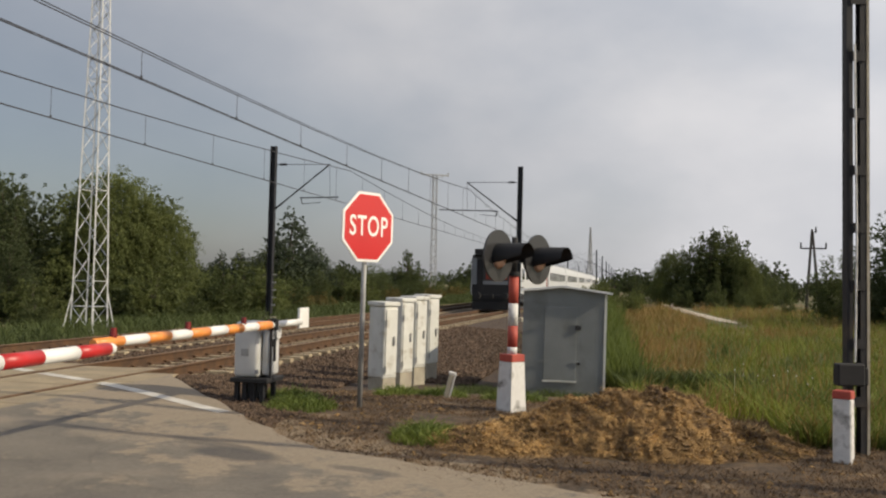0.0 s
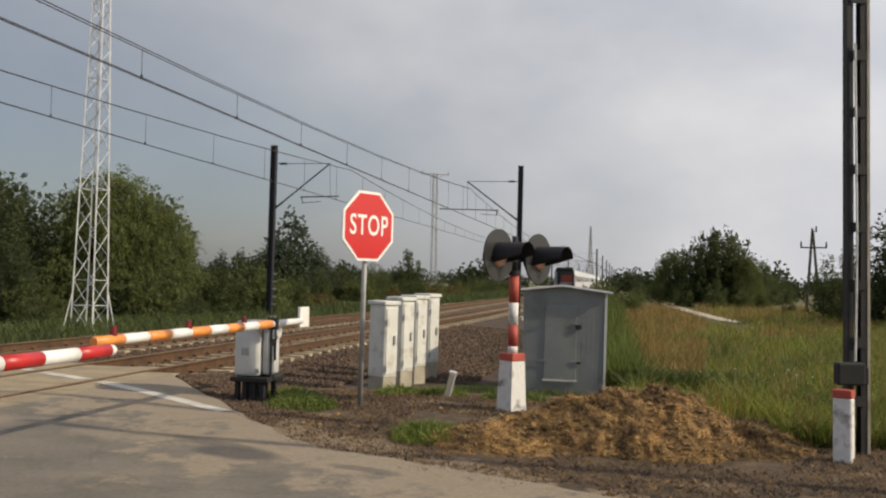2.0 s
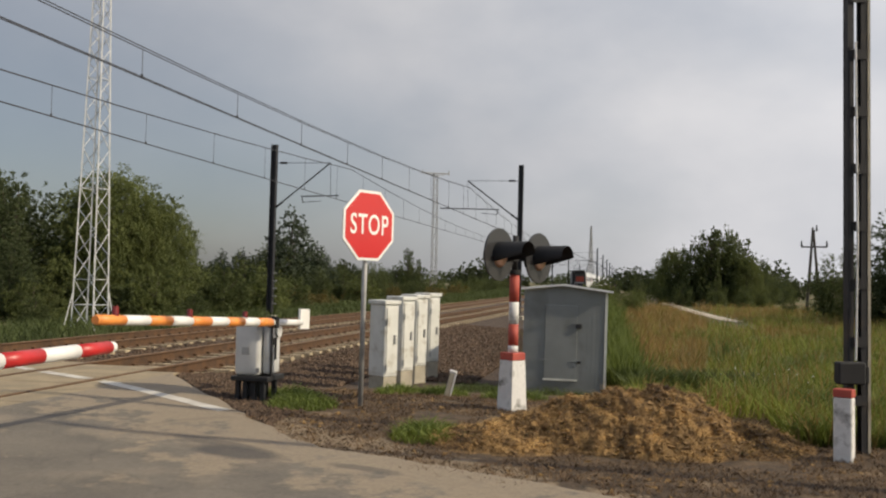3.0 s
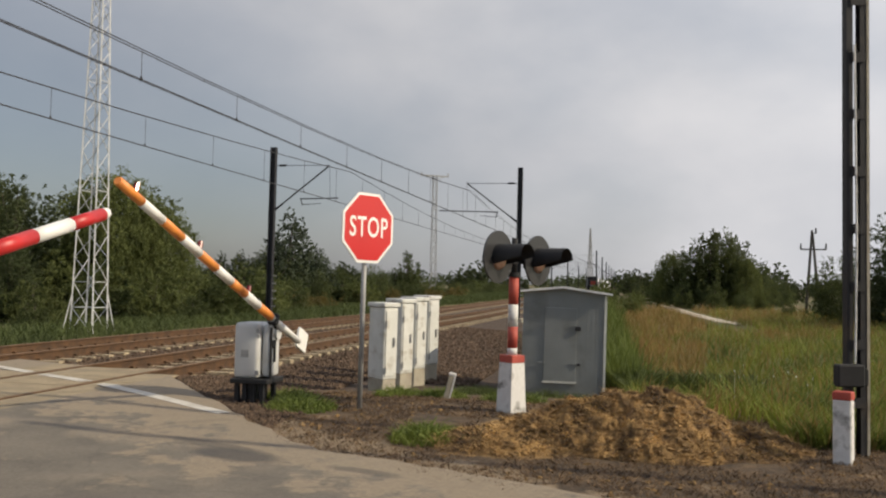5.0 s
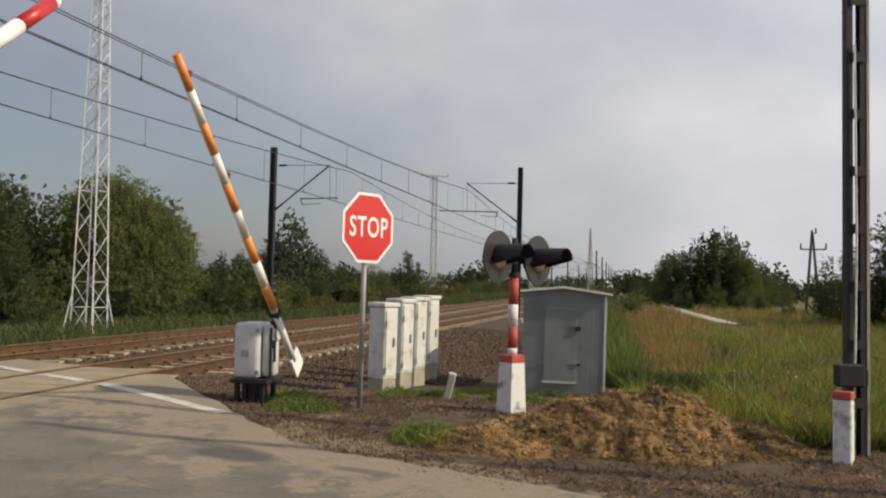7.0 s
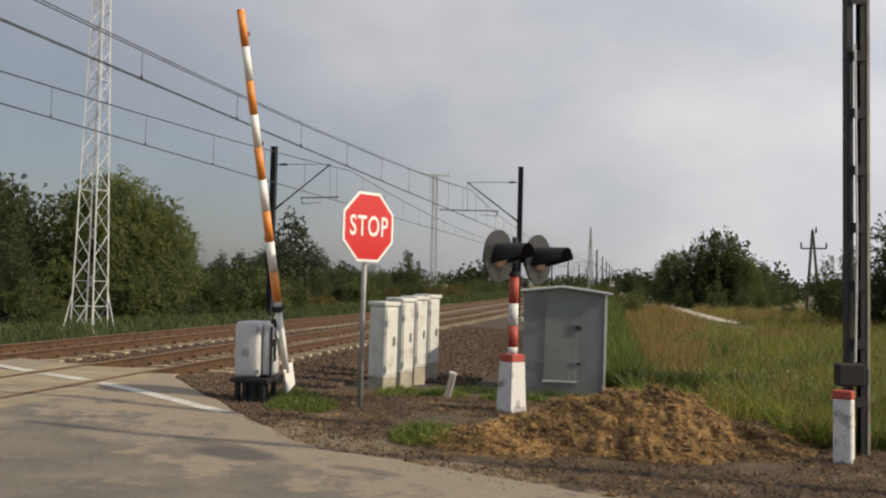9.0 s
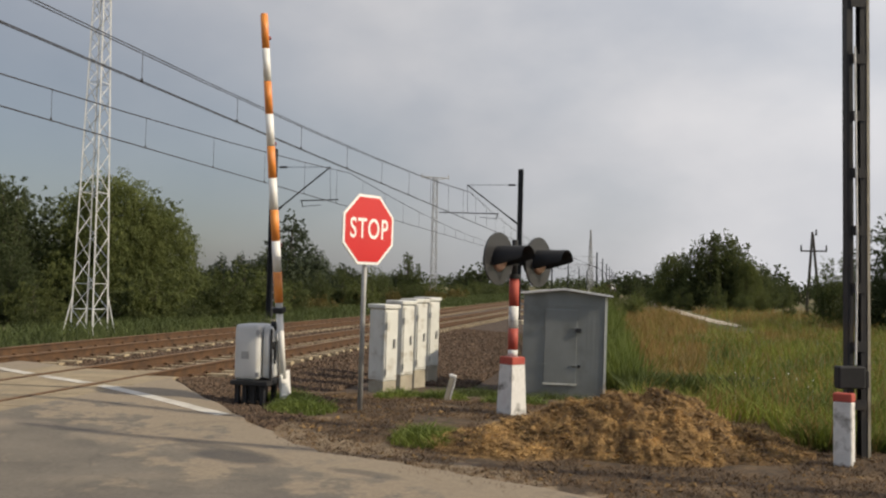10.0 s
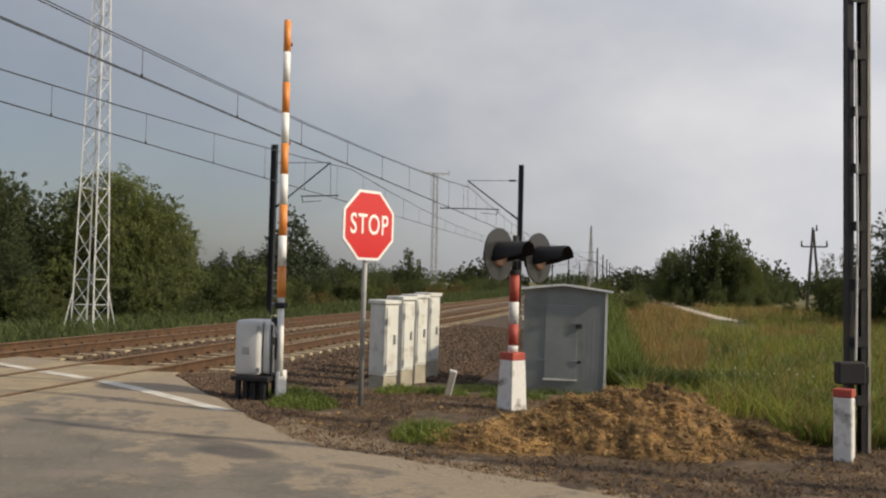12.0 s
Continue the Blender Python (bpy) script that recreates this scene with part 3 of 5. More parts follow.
def build_tracks():
    """Rails, sleepers and clips of the two tracks."""
    prof = [(-0.075, -0.200), (0.075, -0.200), (0.075, -0.186), (0.012, -0.166), (0.010, -0.045), (0.036, -0.035), (0.036, -0.006), (0.026, 0.0), (-0.026, 0.0), (-0.036, -0.006), (-0.036, -0.035), (-0.010, -0.045), (-0.012, -0.166), (-0.075, -0.186)]
    ys = [-40] + [8 + 2.0 * i for i in range(30)] + [90, 150, 300, 700, 1500]
    sl = prism([(-1.3, -0.13), (1.3, -0.13), (1.3, 0.13), (-1.3, 0.13)], -0.21, 0.0)
    for v in sl.verts:
        if v.co.z > -0.1:
            v.co.y *= 0.72
            if abs(v.co.x) > 1:
                v.co.x *= 0.985
    sleeper_mesh = bpy.data.meshes.new("sleeper")
    bmesh.ops.recalc_face_normals(sl, faces=sl.faces)
    sl.to_mesh(sleeper_mesh)
    sleeper_mesh.materials.append(M["sleeper"])
    cl = box(-0.10, 0.10, -0.05, 0.05, 0, 0.045, 0.012)
    clip_mesh = bpy.data.meshes.new("rail_clip")
    cl.to_mesh(clip_mesh)
    clip_mesh.materials.append(M["rail"])
    for k, xc in enumerate(TRACKS):
        track = empty("railway_track", pose(xc, 0, 0), "rusty-sided rails on pale concrete sleepers", "railway track", "tracks", "structure")
        for sx in (-0.752, 0.752):
            bm = bmesh.new()
            rings = [[bm.verts.new((sx + px, y, pz + rail_z(y))) for px, pz in prof] for y in ys]
            m = len(prof)
            for a, b in zip(rings, rings[1:]):
                for i in range(m):
                    f = bm.faces.new((a[i], a[(i + 1) % m], b[(i + 1) % m], b[i]))
                    f.material_index = 1 if i in (6, 7, 8) else 0
            bm.faces.new(rings[0])
            bm.faces.new(rings[-1][::-1])
            part("rail", bm, ["rail", "railtop"], track, "rusty steel rail with worn head")
        y0 = 13.25 + 0.85 * (k == 1) * 2.2
        far_v, far_f = [], []
        for i in range(620):
            y = y0 + 0.6 * i
            z = -0.185 + rail_z(y)
            if i < 140:
                ob = new("sleeper", sleeper_mesh)
                ob.parent = track
                ob.location = (random.uniform(-0.02, 0.02), y, z + random.uniform(-0.006, 0.006))
                ob.rotation_euler = (0, 0, random.uniform(-0.008, 0.008))
                if i < 70:
                    for sx in (-0.752, 0.752):
                        c = new("rail_clip", clip_mesh)
                        c.parent = track
                        c.location = (sx, y, z)
            else:
                o = len(far_v)
                far_v += [(-1.3, y - 0.1, z), (1.3, y - 0.1, z), (1.3, y + 0.1, z), (-1.3, y + 0.1, z), (-1.3, y - 0.1, z - 0.1), (1.3, y - 0.1, z - 0.1)]
                far_f += [(o, o + 1, o + 2, o + 3), (o, o + 4, o + 5, o + 1)]
        tagged(raw("far_sleepers", far_v, far_f, "sleeper", track), kind="stuff")


build_tracks()


def build_crossing():
    """Concrete crossing slabs between and beside the rails."""
    deck = empty("crossing_deck", pose(0, 0, 0), "pale concrete crossing slabs between the rails", "crossing", kind="structure")
    strips = []
    for k, xc in enumerate(TRACKS):
        e = 12.75 + 0.9 * k
        strips += [(xc - 0.66, xc + 0.66, e + 0.75), (xc + 0.82, xc + 1.42, e + 0.15), (xc - 1.42, xc - 0.82, e + 1.0)]
    for x0, x1, yend in strips:
        y = yend
        while y > -6:
            ob = part("slab", box(x0, x1, y - 1.18, y, -0.16, -0.012, 0.012), "panel", deck)
            ob.location.z = random.uniform(-0.004, 0.002)
            y -= 1.2
    part("infill", prism([(-10.97, -6), (-9.83, -6), (-9.83, 13.9), (-10.97, 14.3)], -0.2, -0.02), "asphalt", deck, "asphalt between the tracks")
    part("infill", prism([(-40, -6), (-13.83, -6), (-13.83, 14.6), (-40, 34)], -0.3, -0.02), "asphalt", deck, "asphalt road beyond the tracks")


build_crossing()


def build_line():
    pts = [(-4.75, 9.9), (-5.6, 10.42), (-6.5, 10.9), (-7.55, 11.42)]
    bm = bmesh.new()

    def strip(pts, zf):
        left, right = [], []
        for i, (x, y) in enumerate(pts):
            a, b = pts[max(0, i - 1)], pts[min(len(pts) - 1, i + 1)]
            d = Vector((b[0] - a[0], b[1] - a[1])).normalized() * 0.095
            left.append(bm.verts.new((x - d.y, y + d.x, zf(x, y))))
            right.append(bm.verts.new((x + d.y, y - d.x, zf(x, y))))
        for i in range(len(pts) - 1):
            bm.faces.new((left[i], left[i + 1], right[i + 1], right[i]))
    dense = []
    for a, b in zip(pts, pts[1:]):
        dense += [(a[0] + (b[0] - a[0]) * i / 6, a[1] + (b[1] - a[1]) * i / 6) for i in range(6)]
    strip(dense + [(-7.05, 11.26)], lambda x, y: road_z(x, y) + 0.018)
    strip([(-7.75, 11.6), (-8.95, 12.2)], lambda x, y: -0.006)
    strip([(-9.3, 12.38), (-12.0, 13.8)], lambda x, y: -0.006)
    tagged(finish("edge_line", bm, "line"), "worn white painted road edge line", "road marking", kind="structure")


build_line()


# ---- barriers ----
def build_barrier(m, label, bands, first, second, length, radius, lamps, counter, group, side):
    """Drive box on legs; returns the arm, whose own pose swings."""
    ob = empty("level_crossing_barrier", m, label, "barrier", group)
    bm = box(*sorted((0.205 * side, -0.15 * side)), -0.24, 0.24, 0.34, 1.08, 0.055, 3)
    part("drive_box", bm, "white", ob, "pale grey drive housing", True)
    part("side_cover", box(*sorted((0.215 * side, 0.342 * side)), -0.16, 0.16, 0.36, 1.06, 0.04, 2), "white", ob, "", True)
    part("base_plate", box(*sorted((-0.18 * side, 0.36 * side)), -0.28, 0.28, 0.27, 0.335, 0.01), "black", ob, "black steel base plate")
    for x in (-0.11, 0.0, 0.12, 0.25):
        for y in (-0.18, 0.18):
            part("leg", bar((x * side, y, -0.12), (x * side, y, 0.272), 0.06, 0.06), "black", ob)
    part("lock", rod((0.34 * side, 0.1, 0.80), (0.375 * side, 0.1, 0.80), 0.05), "black", ob)
    part("handle", box(*sorted((0.343 * side, 0.365 * side)), 0.02, 0.05, 0.55, 0.85, 0.006), "black", ob, "black handle bar")
    part("cable", rod((0.35 * side, 0.155, 0.30), (0.35 * side, 0.155, 1.02), 0.016, n=8), "black", ob, "black cable")
    for z in (0.42, 0.98):
        part("hinge", box(*sorted((0.17 * side, 0.225 * side)), 0.235, 0.255, z - 0.03, z + 0.03, 0.004), "zinc", ob)
    part("crank_cover", rod((0.343 * side, -0.03, 0.93), (0.38 * side, -0.03, 0.93), 0.085, n=18), "white", ob)
    part("rating_plate", box(-0.07, 0.04, 0.2405, 0.245, 0.62, 0.72), "zinc", ob, "worn grey rating plate")
    arm = part("arm", rod((0.0, 0.2, 0), (0.0, 0.34, 0), radius * 0.9, n=14), "white", ob, "striped barrier arm")
    arm.location = (0.40 * side, 0, 1.05)
    w = (length - 0.34) / bands
    for i in range(bands):
        r = radius * (1.05 - 0.2 * i / bands)
        b = rod((0, 0.34 + w * i, 0), (0, 0.34 + w * (i + 1) - 0.001, 0), r, r, 16)
        part("band", b, first if i % 2 == 0 else second, arm, "", True)
    part("end_cap", rod((0, length, 0), (0, length + (0.02 if lamps else 0.07), 0), radius * 0.85, radius * 0.7, 14), "orange" if lamps else "armwhite", arm)
    for d in lamps:
        part("lamp", rod((0, d, radius * 0.7), (0, d, radius + 0.075), 0.036, 0.03), "redlens", arm, "red lamp on the arm")
    part("clamp", box(-0.07, 0.07, 0.19, 0.27, -0.075, 0.075, 0.015), "black", arm, "black clamp")
    part("hub", rod((-0.11 * side, 0, 0), (-0.052 * side, 0, 0), 0.07, n=16), "black", arm)
    part("tail", rod((0, -0.72, 0), (0, 0.3, 0), 0.046, n=12), "armwhite", arm, "", True)
    part("counterweight", box(-0.02, 0.02, -1.0, -0.66, -0.09, 0.20 if counter else 0.1, 0.006), "armwhite", arm, "white counterweight plate")
    return arm


far_arm = build_barrier(pose(-4.99, 11.18, -0.12, 0, 0, 178.9), "pale grey barrier drive box with an orange and white arm", 9, "orange", "armwhite", 4.10, 0.055, (1.10, 2.45, 3.82), True, "crossing barriers", -1)
near_arm = build_barrier(pose(-4.58, 2.28, -0.12, 0, 0, 0.84), "pale grey barrier drive box with a red and white arm", 9, "armred", "armwhite", 4.33, 0.062, (), True, "crossing barriers", 1)


# ---- stop sign ----
def octagon(r):
    return [(r * math.cos(math.pi / 8 + k * math.pi / 4) / math.cos(math.pi / 8), r * math.sin(math.pi / 8 + k * math.pi / 4) / math.cos(math.pi / 8)) for k in range(8)]


def build_stop_sign():
    ob = empty("stop_sign", pose(-3.395, 11.02, -0.12, 0, 0.6, 0), "red octagonal stop sign on a grey steel post", "road sign")
    part("post", rod((0, 0, -0.1), (0, 0, 2.70), 0.033, n=14), "zinc", ob, "galvanised steel post", True)
    face = pose(0, 0, 0, 90, 0, 61)
    at = Matrix.Translation((0.015, -0.03, 2.36)) @ face
    bm = prism(octagon(0.455), 0.03, 0.05)
    bm.transform(at)
    plate = part("plate", bm, "signwhite", ob, "white-rimmed plate")
    bm = prism(octagon(0.420), 0.0505, 0.054)
    bm.transform(at)
    part("red_field", bm, "signred", plate, "red field")
    cu = bpy.data.curves.new("letters", "FONT")
    cu.body, cu.size, cu.align_x, cu.align_y, cu.extrude = "STOP", 0.335, "CENTER", "CENTER", 0.001
    cu.offset, cu.space_character = 0.004, 1.12
    tmp = bpy.data.objects.new("letters", cu)
    scene.collection.objects.link(tmp)
    dg = bpy.context.evaluated_depsgraph_get()
    me = bpy.data.meshes.new_from_object(tmp.evaluated_get(dg))
    bpy.data.objects.remove(tmp)
    me.transform(at @ Matrix.Translation((0, 0, 0.0575)) @ Matrix.Diagonal((0.80, 1.10, 1, 1)))
    me.materials.clear()
    me.materials.append(M["signwhite"])
    letters = new("letters", me)
    letters.parent = plate
    for z in (2.14, 2.58):
        bm = box(-0.2, 0.2, -0.02, 0.02, -0.02, 0.02)
        bm.transform(Matrix.Translation((0.03, -0.03, z)) @ pose(0, 0, 0, 0, 0, 61) @ Matrix.Translation((0, -0.01, 0)))
        part("clamp", bm, "zinc", ob)


build_stop_sign()


# ---- crossing signal ----
def build_signal():
    ob = empty("crossing_signal", pose(-1.47, 11.47, -0.2, 0, 0.4, 12), "two-lamp crossing signal on a red and white striped post", "signal")
    bm = bmesh.new()
    lo = [bm.verts.new((sx * 0.145, sy * 0.145, -0.1)) for sx, sy in ((-1, -1), (1, -1), (1, 1), (-1, 1))]
    hi = [bm.verts.new((sx * 0.115, sy * 0.115, 0.72)) for sx, sy in ((-1, -1), (1, -1), (1, 1), (-1, 1))]
    bm.faces.new(lo[::-1]), bm.faces.new(hi)
    for i in range(4):
        bm.faces.new((lo[i], lo[(i + 1) % 4], hi[(i + 1) % 4], hi[i]))
    bm.transform(pose(0, 0, 0, 0, 0, 40))
    part("pedestal", bm, "oldwhite", ob, "whitewashed tapered concrete foot")
    bm = box(-0.12, 0.12, -0.12, 0.12, 0.72, 0.82, 0.01)
    bm.transform(pose(0, 0, 0, 0, 0, 40))
    part("cap", bm, "red", ob, "red painted cap")
    for z0, z1, c in ((0.82, 0.91, "oldwhite"), (0.91, 1.19, "red"), (1.19, 1.48, "oldwhite"), (1.48, 1.86, "red"), (1.86, 2.35, "black")):
        part("post_band", rod((0, 0, z0), (0, 0, z1), 0.065 if z1 < 2 else 0.04, n=16), c, ob, "", True)
    part("bracket", bar((-0.24, -0.26, 2.04), (0.30, 0.30, 2.04), 0.06, 0.05), "black", ob)
    part("collar", rod((0, 0, 1.84), (0, 0, 1.90), 0.085, n=16), "black", ob)
    for k, (x, y) in enumerate(((-0.235, -0.33), (0.335, 0.24))):
        at = Matrix.Translation((x, y, 2.09 - 0.02 * k)) @ pose(0, 0, 0, 90, 0, 53)
        bm = rod((0, 0, -0.012), (0, 0, 0.012), 0.335, n=40)
        bm.transform(at)
        plate = part("backing_plate", bm, "plate", ob, "round black backing plate")
        bm = rod((0, -0.02, 0.0), (0, -0.02, -0.16), 0.17, 0.13, 24)
        bm.transform(at)
        part("lamp_housing", bm, "black", plate, "", True)
        bm = rod((0, -0.02, 0.013), (0, -0.02, 0.06), 0.152, 0.11, 28)
        bm.transform(at)
        part("lens", bm, "lens", plate, "pale pink unlit lens", True)
        # long open-bottomed hood
        bm = bmesh.new()
        n, rings = 26, []
        for d in (0.012, 0.13, 0.25, 0.36, 0.44):
            row = []
            span = 250 - 80 * max(0, d - 0.05) / 0.40
            for i in range(n + 1):
                a = radians(90 - span / 2 + span * i / n)
                row.append((0.165 * math.cos(a), 0.0 + 0.165 * math.sin(a), d))
            rings.append(row)
        for inner in (0, 1):
            for a, b in zip(rings, rings[1:]):
                for i in range(n):
                    q = [Vector(p) for p in (a[i], a[i + 1], b[i + 1], b[i])]
                    q = [Vector((v.x * (1 - 0.03 * inner), (v.y + 0.0) * (1 - 0.03 * inner), v.z)) for v in q]
                    bm.faces.new([bm.verts.new(v) for v in q])
        bmesh.ops.remove_doubles(bm, verts=bm.verts, dist=0.0005)
        bm.transform(at)
        part("hood", bm, "black", plate, "long black hood", True)


build_signal()


# ---- relay hut and cabinets ----
def build_hut():
    ob = empty("relay_hut", pose(-1.89, 16.13, -0.507, 0, 0.8, 4), "grey sheet-metal relay hut with a double-leaf door", "hut")
    ob.scale = (1.028, 1.028, 1.028)
    w, d, h = 1.455, 1.34, 1.86
    part("body", prism([(0, 0), (w, 0), (w, d), (0, d)], 0.0, h), "grey", ob, "grey painted sheet steel walls")
    # low pitched roof
    bm = bmesh.new()
    pts = [(-0.055, h), (w * 0.48, h + 0.09), (w + 0.11, h - 0.015)]
    lo = [[bm.verts.new((x, y, z)) for x, z in pts] for y in (-0.11, d + 0.08)]
    hi = [[bm.verts.new((x, y, z + 0.032)) for x, z in pts] for y in (-0.11, d + 0.08)]
    for i in (0, 1):
        bm.faces.new((hi[0][i], hi[0][i + 1], hi[1][i + 1], hi[1][i]))
        bm.faces.new((lo[0][i], lo[0][i + 1], lo[1][i + 1], lo[1][i]))
        for k in (0, 1):
            bm.faces.new((lo[k][i], lo[k][i + 1], hi[k][i + 1], hi[k][i]))
    for i in (0, 2):
        bm.faces.new((lo[0][i], hi[0][i], hi[1][i], lo[1][i]))
    part("roof", bm, "roof", ob, "pale sheet-metal roof")
    part("gable", gable(w, h), "grey", ob)
    # upright ribs of the sheeting
    for k in range(17):
        x = 0.06 + k * (w - 0.12) / 16
        if 0.37 < x < 0.97:
            continue
        part("sheet_rib", box(x - 0.014, x + 0.014, -0.0025, 0.004, 0.02, h - 0.22), "grey", ob)
    part("eave_strip", box(0.0, w, -0.012, 0.0, h - 0.20, h - 0.175), "grey", ob)
    door = part("door", box(0.385, 0.955, -0.020, -0.002, 0.30, 1.60, 0.005), "grey", ob, "flat steel door")
    for z in (0.62, 1.28):
        part("strap_hinge", box(0.27, 0.45, -0.034, -0.0205, z - 0.012, z + 0.012), "grey", door)
        part("latch_bar", box(0.86, 1.02, -0.034, -0.0205, z - 0.012, z + 0.012), "grey", door)
    part("handle", box(0.93, 1.03, -0.05, -0.0205, 1.20, 1.28, 0.008), "dark", door, "dark lever handle")
    part("latch", box(0.97, 1.03, -0.04, -0.0205, 0.58, 0.63, 0.006), "dark", door)
    part("door_sill", box(0.37, 0.97, -0.035, -0.003, 0.265, 0.295), "cabinet", ob, "pale steel sill")
    # off-white colour puts the sunlight on the right edge into this strip
    part("corner_strip", box(w - 0.02, w + 0.022, -0.014, 0.03, 0.0, h - 0.02), "cabinet", ob, "corner strip coloured pale as the sunlit right edge")
    part("plinth", box(-0.02, w + 0.02, -0.02, d + 0.02, -0.25, -0.001), "concrete", ob, "concrete plinth")
    part("door_step", box(0.10, 0.60, -0.62, -0.25, -0.1, 0.05, 0.01), "concrete", ob, "concrete step slab")


def gable(w, h):
    bm = bmesh.new()
    a = [bm.verts.new((x, y, z)) for y in (0.0, 0.02) for x, z in ((0.01, h), (w - 0.01, h), (w * 0.48, h + 0.088))]
    bm.faces.new((a[0], a[1], a[2])), bm.faces.new((a[5], a[4], a[3]))
    for i, j in ((0, 1), (1, 2), (2, 0)):
        bm.faces.new((a[i], a[j], a[j + 3], a[i + 3]))
    return bm


build_hut()


def build_cabinet(x, y, w, d, h, yaw, foot):
    ob = empty("equipment_cabinet", pose(x, y, -0.28, 0, 0.8, yaw), "off-white steel trackside equipment cabinet on a concrete foot", "cabinet", "row of trackside cabinets")
    part("body", box(-w, 0, 0, d, foot, h, 0.012), "cabinet", ob)
    part("lid", box(-w - 0.03, 0.03, -0.03, d + 0.03, h + 0.001, h + 0.07, 0.012), "cabinet", ob, "overhanging lid")
    part("plinth", box(-w + 0.01, -0.01, 0.01, d - 0.01, -0.15, foot - 0.002), "concrete", ob, "sandy concrete foot")
    door = part("door", box(0.001, 0.018, 0.03, d - 0.03, foot + 0.05, h - 0.05, 0.004), "cabinet", ob, "steel door")
    for z in (foot + 0.15, h - 0.28):
        part("hinge", rod((0.025, 0.03, z - 0.05), (0.025, 0.03, z + 0.05), 0.012, n=8), "zinc", door)
    part("handle", box(0.0185, 0.045, d - 0.12, d - 0.08, 0.75, 0.9, 0.006), "zinc", door)
    part("front_panel", box(-w + 0.04, -0.04, -0.012, -0.001, foot + 0.05, h - 0.06, 0.004), "cabinet", ob)


for cx, cy, ch in ((-3.92, 13.98, 1.40), (-3.89, 15.00, 1.45), (-3.87, 15.95, 1.47), (-3.84, 16.9, 1.49)):
    build_cabinet(cx, cy, 0.39, 0.30, ch, -33, 0.21)

# leaning marker stub
stub = empty("marker_stub", pose(-2.58, 12.63, -0.2, 0, 14, 10), "leaning grey concrete cable marker with a bent white top", "marker post")
part("stub", box(-0.05, 0.03, -0.04, 0.04, -0.1, 0.40, 0.01), "concrete", stub)
part("strip", box(0.031, 0.05, -0.045, 0.045, -0.1, 0.42, 0.006), "oldwhite", stub, "whitewashed edge")
part("head", box(-0.06, 0.05, -0.045, 0.045, 0.4, 0.44, 0.01), "oldwhite", stub)


# ---- roadside pole ----
def build_pole(x, y):
    ob = empty("steel_pole", pose(x, y, -0.17, 0, -0.25, 12), "dark steel pole of two channels joined by batten plates", "utility pole", "steel poles")
    for k, x in enumerate((-0.068, 0.068)):
        s = 1 if k else -1
        sec = [(-0.032, -0.05), (0.032, -0.05), (0.032, 0.05), (-0.032, 0.05), (-0.032, 0.042), (0.024, 0.042), (0.024, -0.042), (-0.032, -0.042)]
        part("channel", prism([(x + s * px, py) for px, py in sec], -0.1, 7.5), "polesteel", ob)
    z = 0.55
    while z < 7.4:
        part("batten_plate", box(-0.06, 0.09, -0.060, -0.051, z, z + 0.10), "polesteel", ob)
        z += 0.58
    part("junction_box", box(-0.25, 0.02, -0.19, -0.061, 0.77, 0.99, 0.015), "black", ob, "dark metal junction box")
    part("box_bracket", box(0.021, 0.06, -0.17, -0.061, 0.78, 0.95, 0.01), "polesteel", ob)
    part("conduit", rod((-0.03, -0.074, 1.0), (-0.012, -0.074, 2.2), 0.011, n=8), "oldwhite", ob, "pale conduit")
    part("conduit", rod((-0.012, -0.074, 2.19), (-0.03, -0.074, 4.2), 0.011, n=8), "oldwhite", ob)
    # right-hand flange: sunlit brightness put into its pale tan colour
    part("edge_flange", box(0.101, 0.128, -0.055, 0.05, -0.1, 7.5), "concrete", ob, "tan flange coloured paler as the sunlit edge")


build_pole(2.25, 9.5)
build_pole(4.3, 7.72)

post = empty("kerb_post", pose(2.05, 9.08, -0.20, 0, -0.3, -28), "white concrete guard post with a red top", "bollard")
part("shaft", box(-0.085, 0.085, -0.06, 0.06, -0.1, 0.70, 0.012), "oldwhite", post, "chipped whitewash")
part("top_band", box(-0.088, 0.088, -0.063, 0.063, 0.70, 0.78, 0.008), "red", post, "red painted top")
block = empty("dark_block", pose(1.42, 9.25, -0.17, 0, 0, 5), "small dark plastic cable block in the grass", "cable block")
part("block", box(-0.13, 0.13, -0.08, 0.08, -0.02, 0.13, 0.015), "dark", block)
for i in range(3):
    part("slot", box(-0.09 + 0.07 * i, -0.05 + 0.07 * i, -0.084, -0.0805, 0.01, 0.06), "black", block)


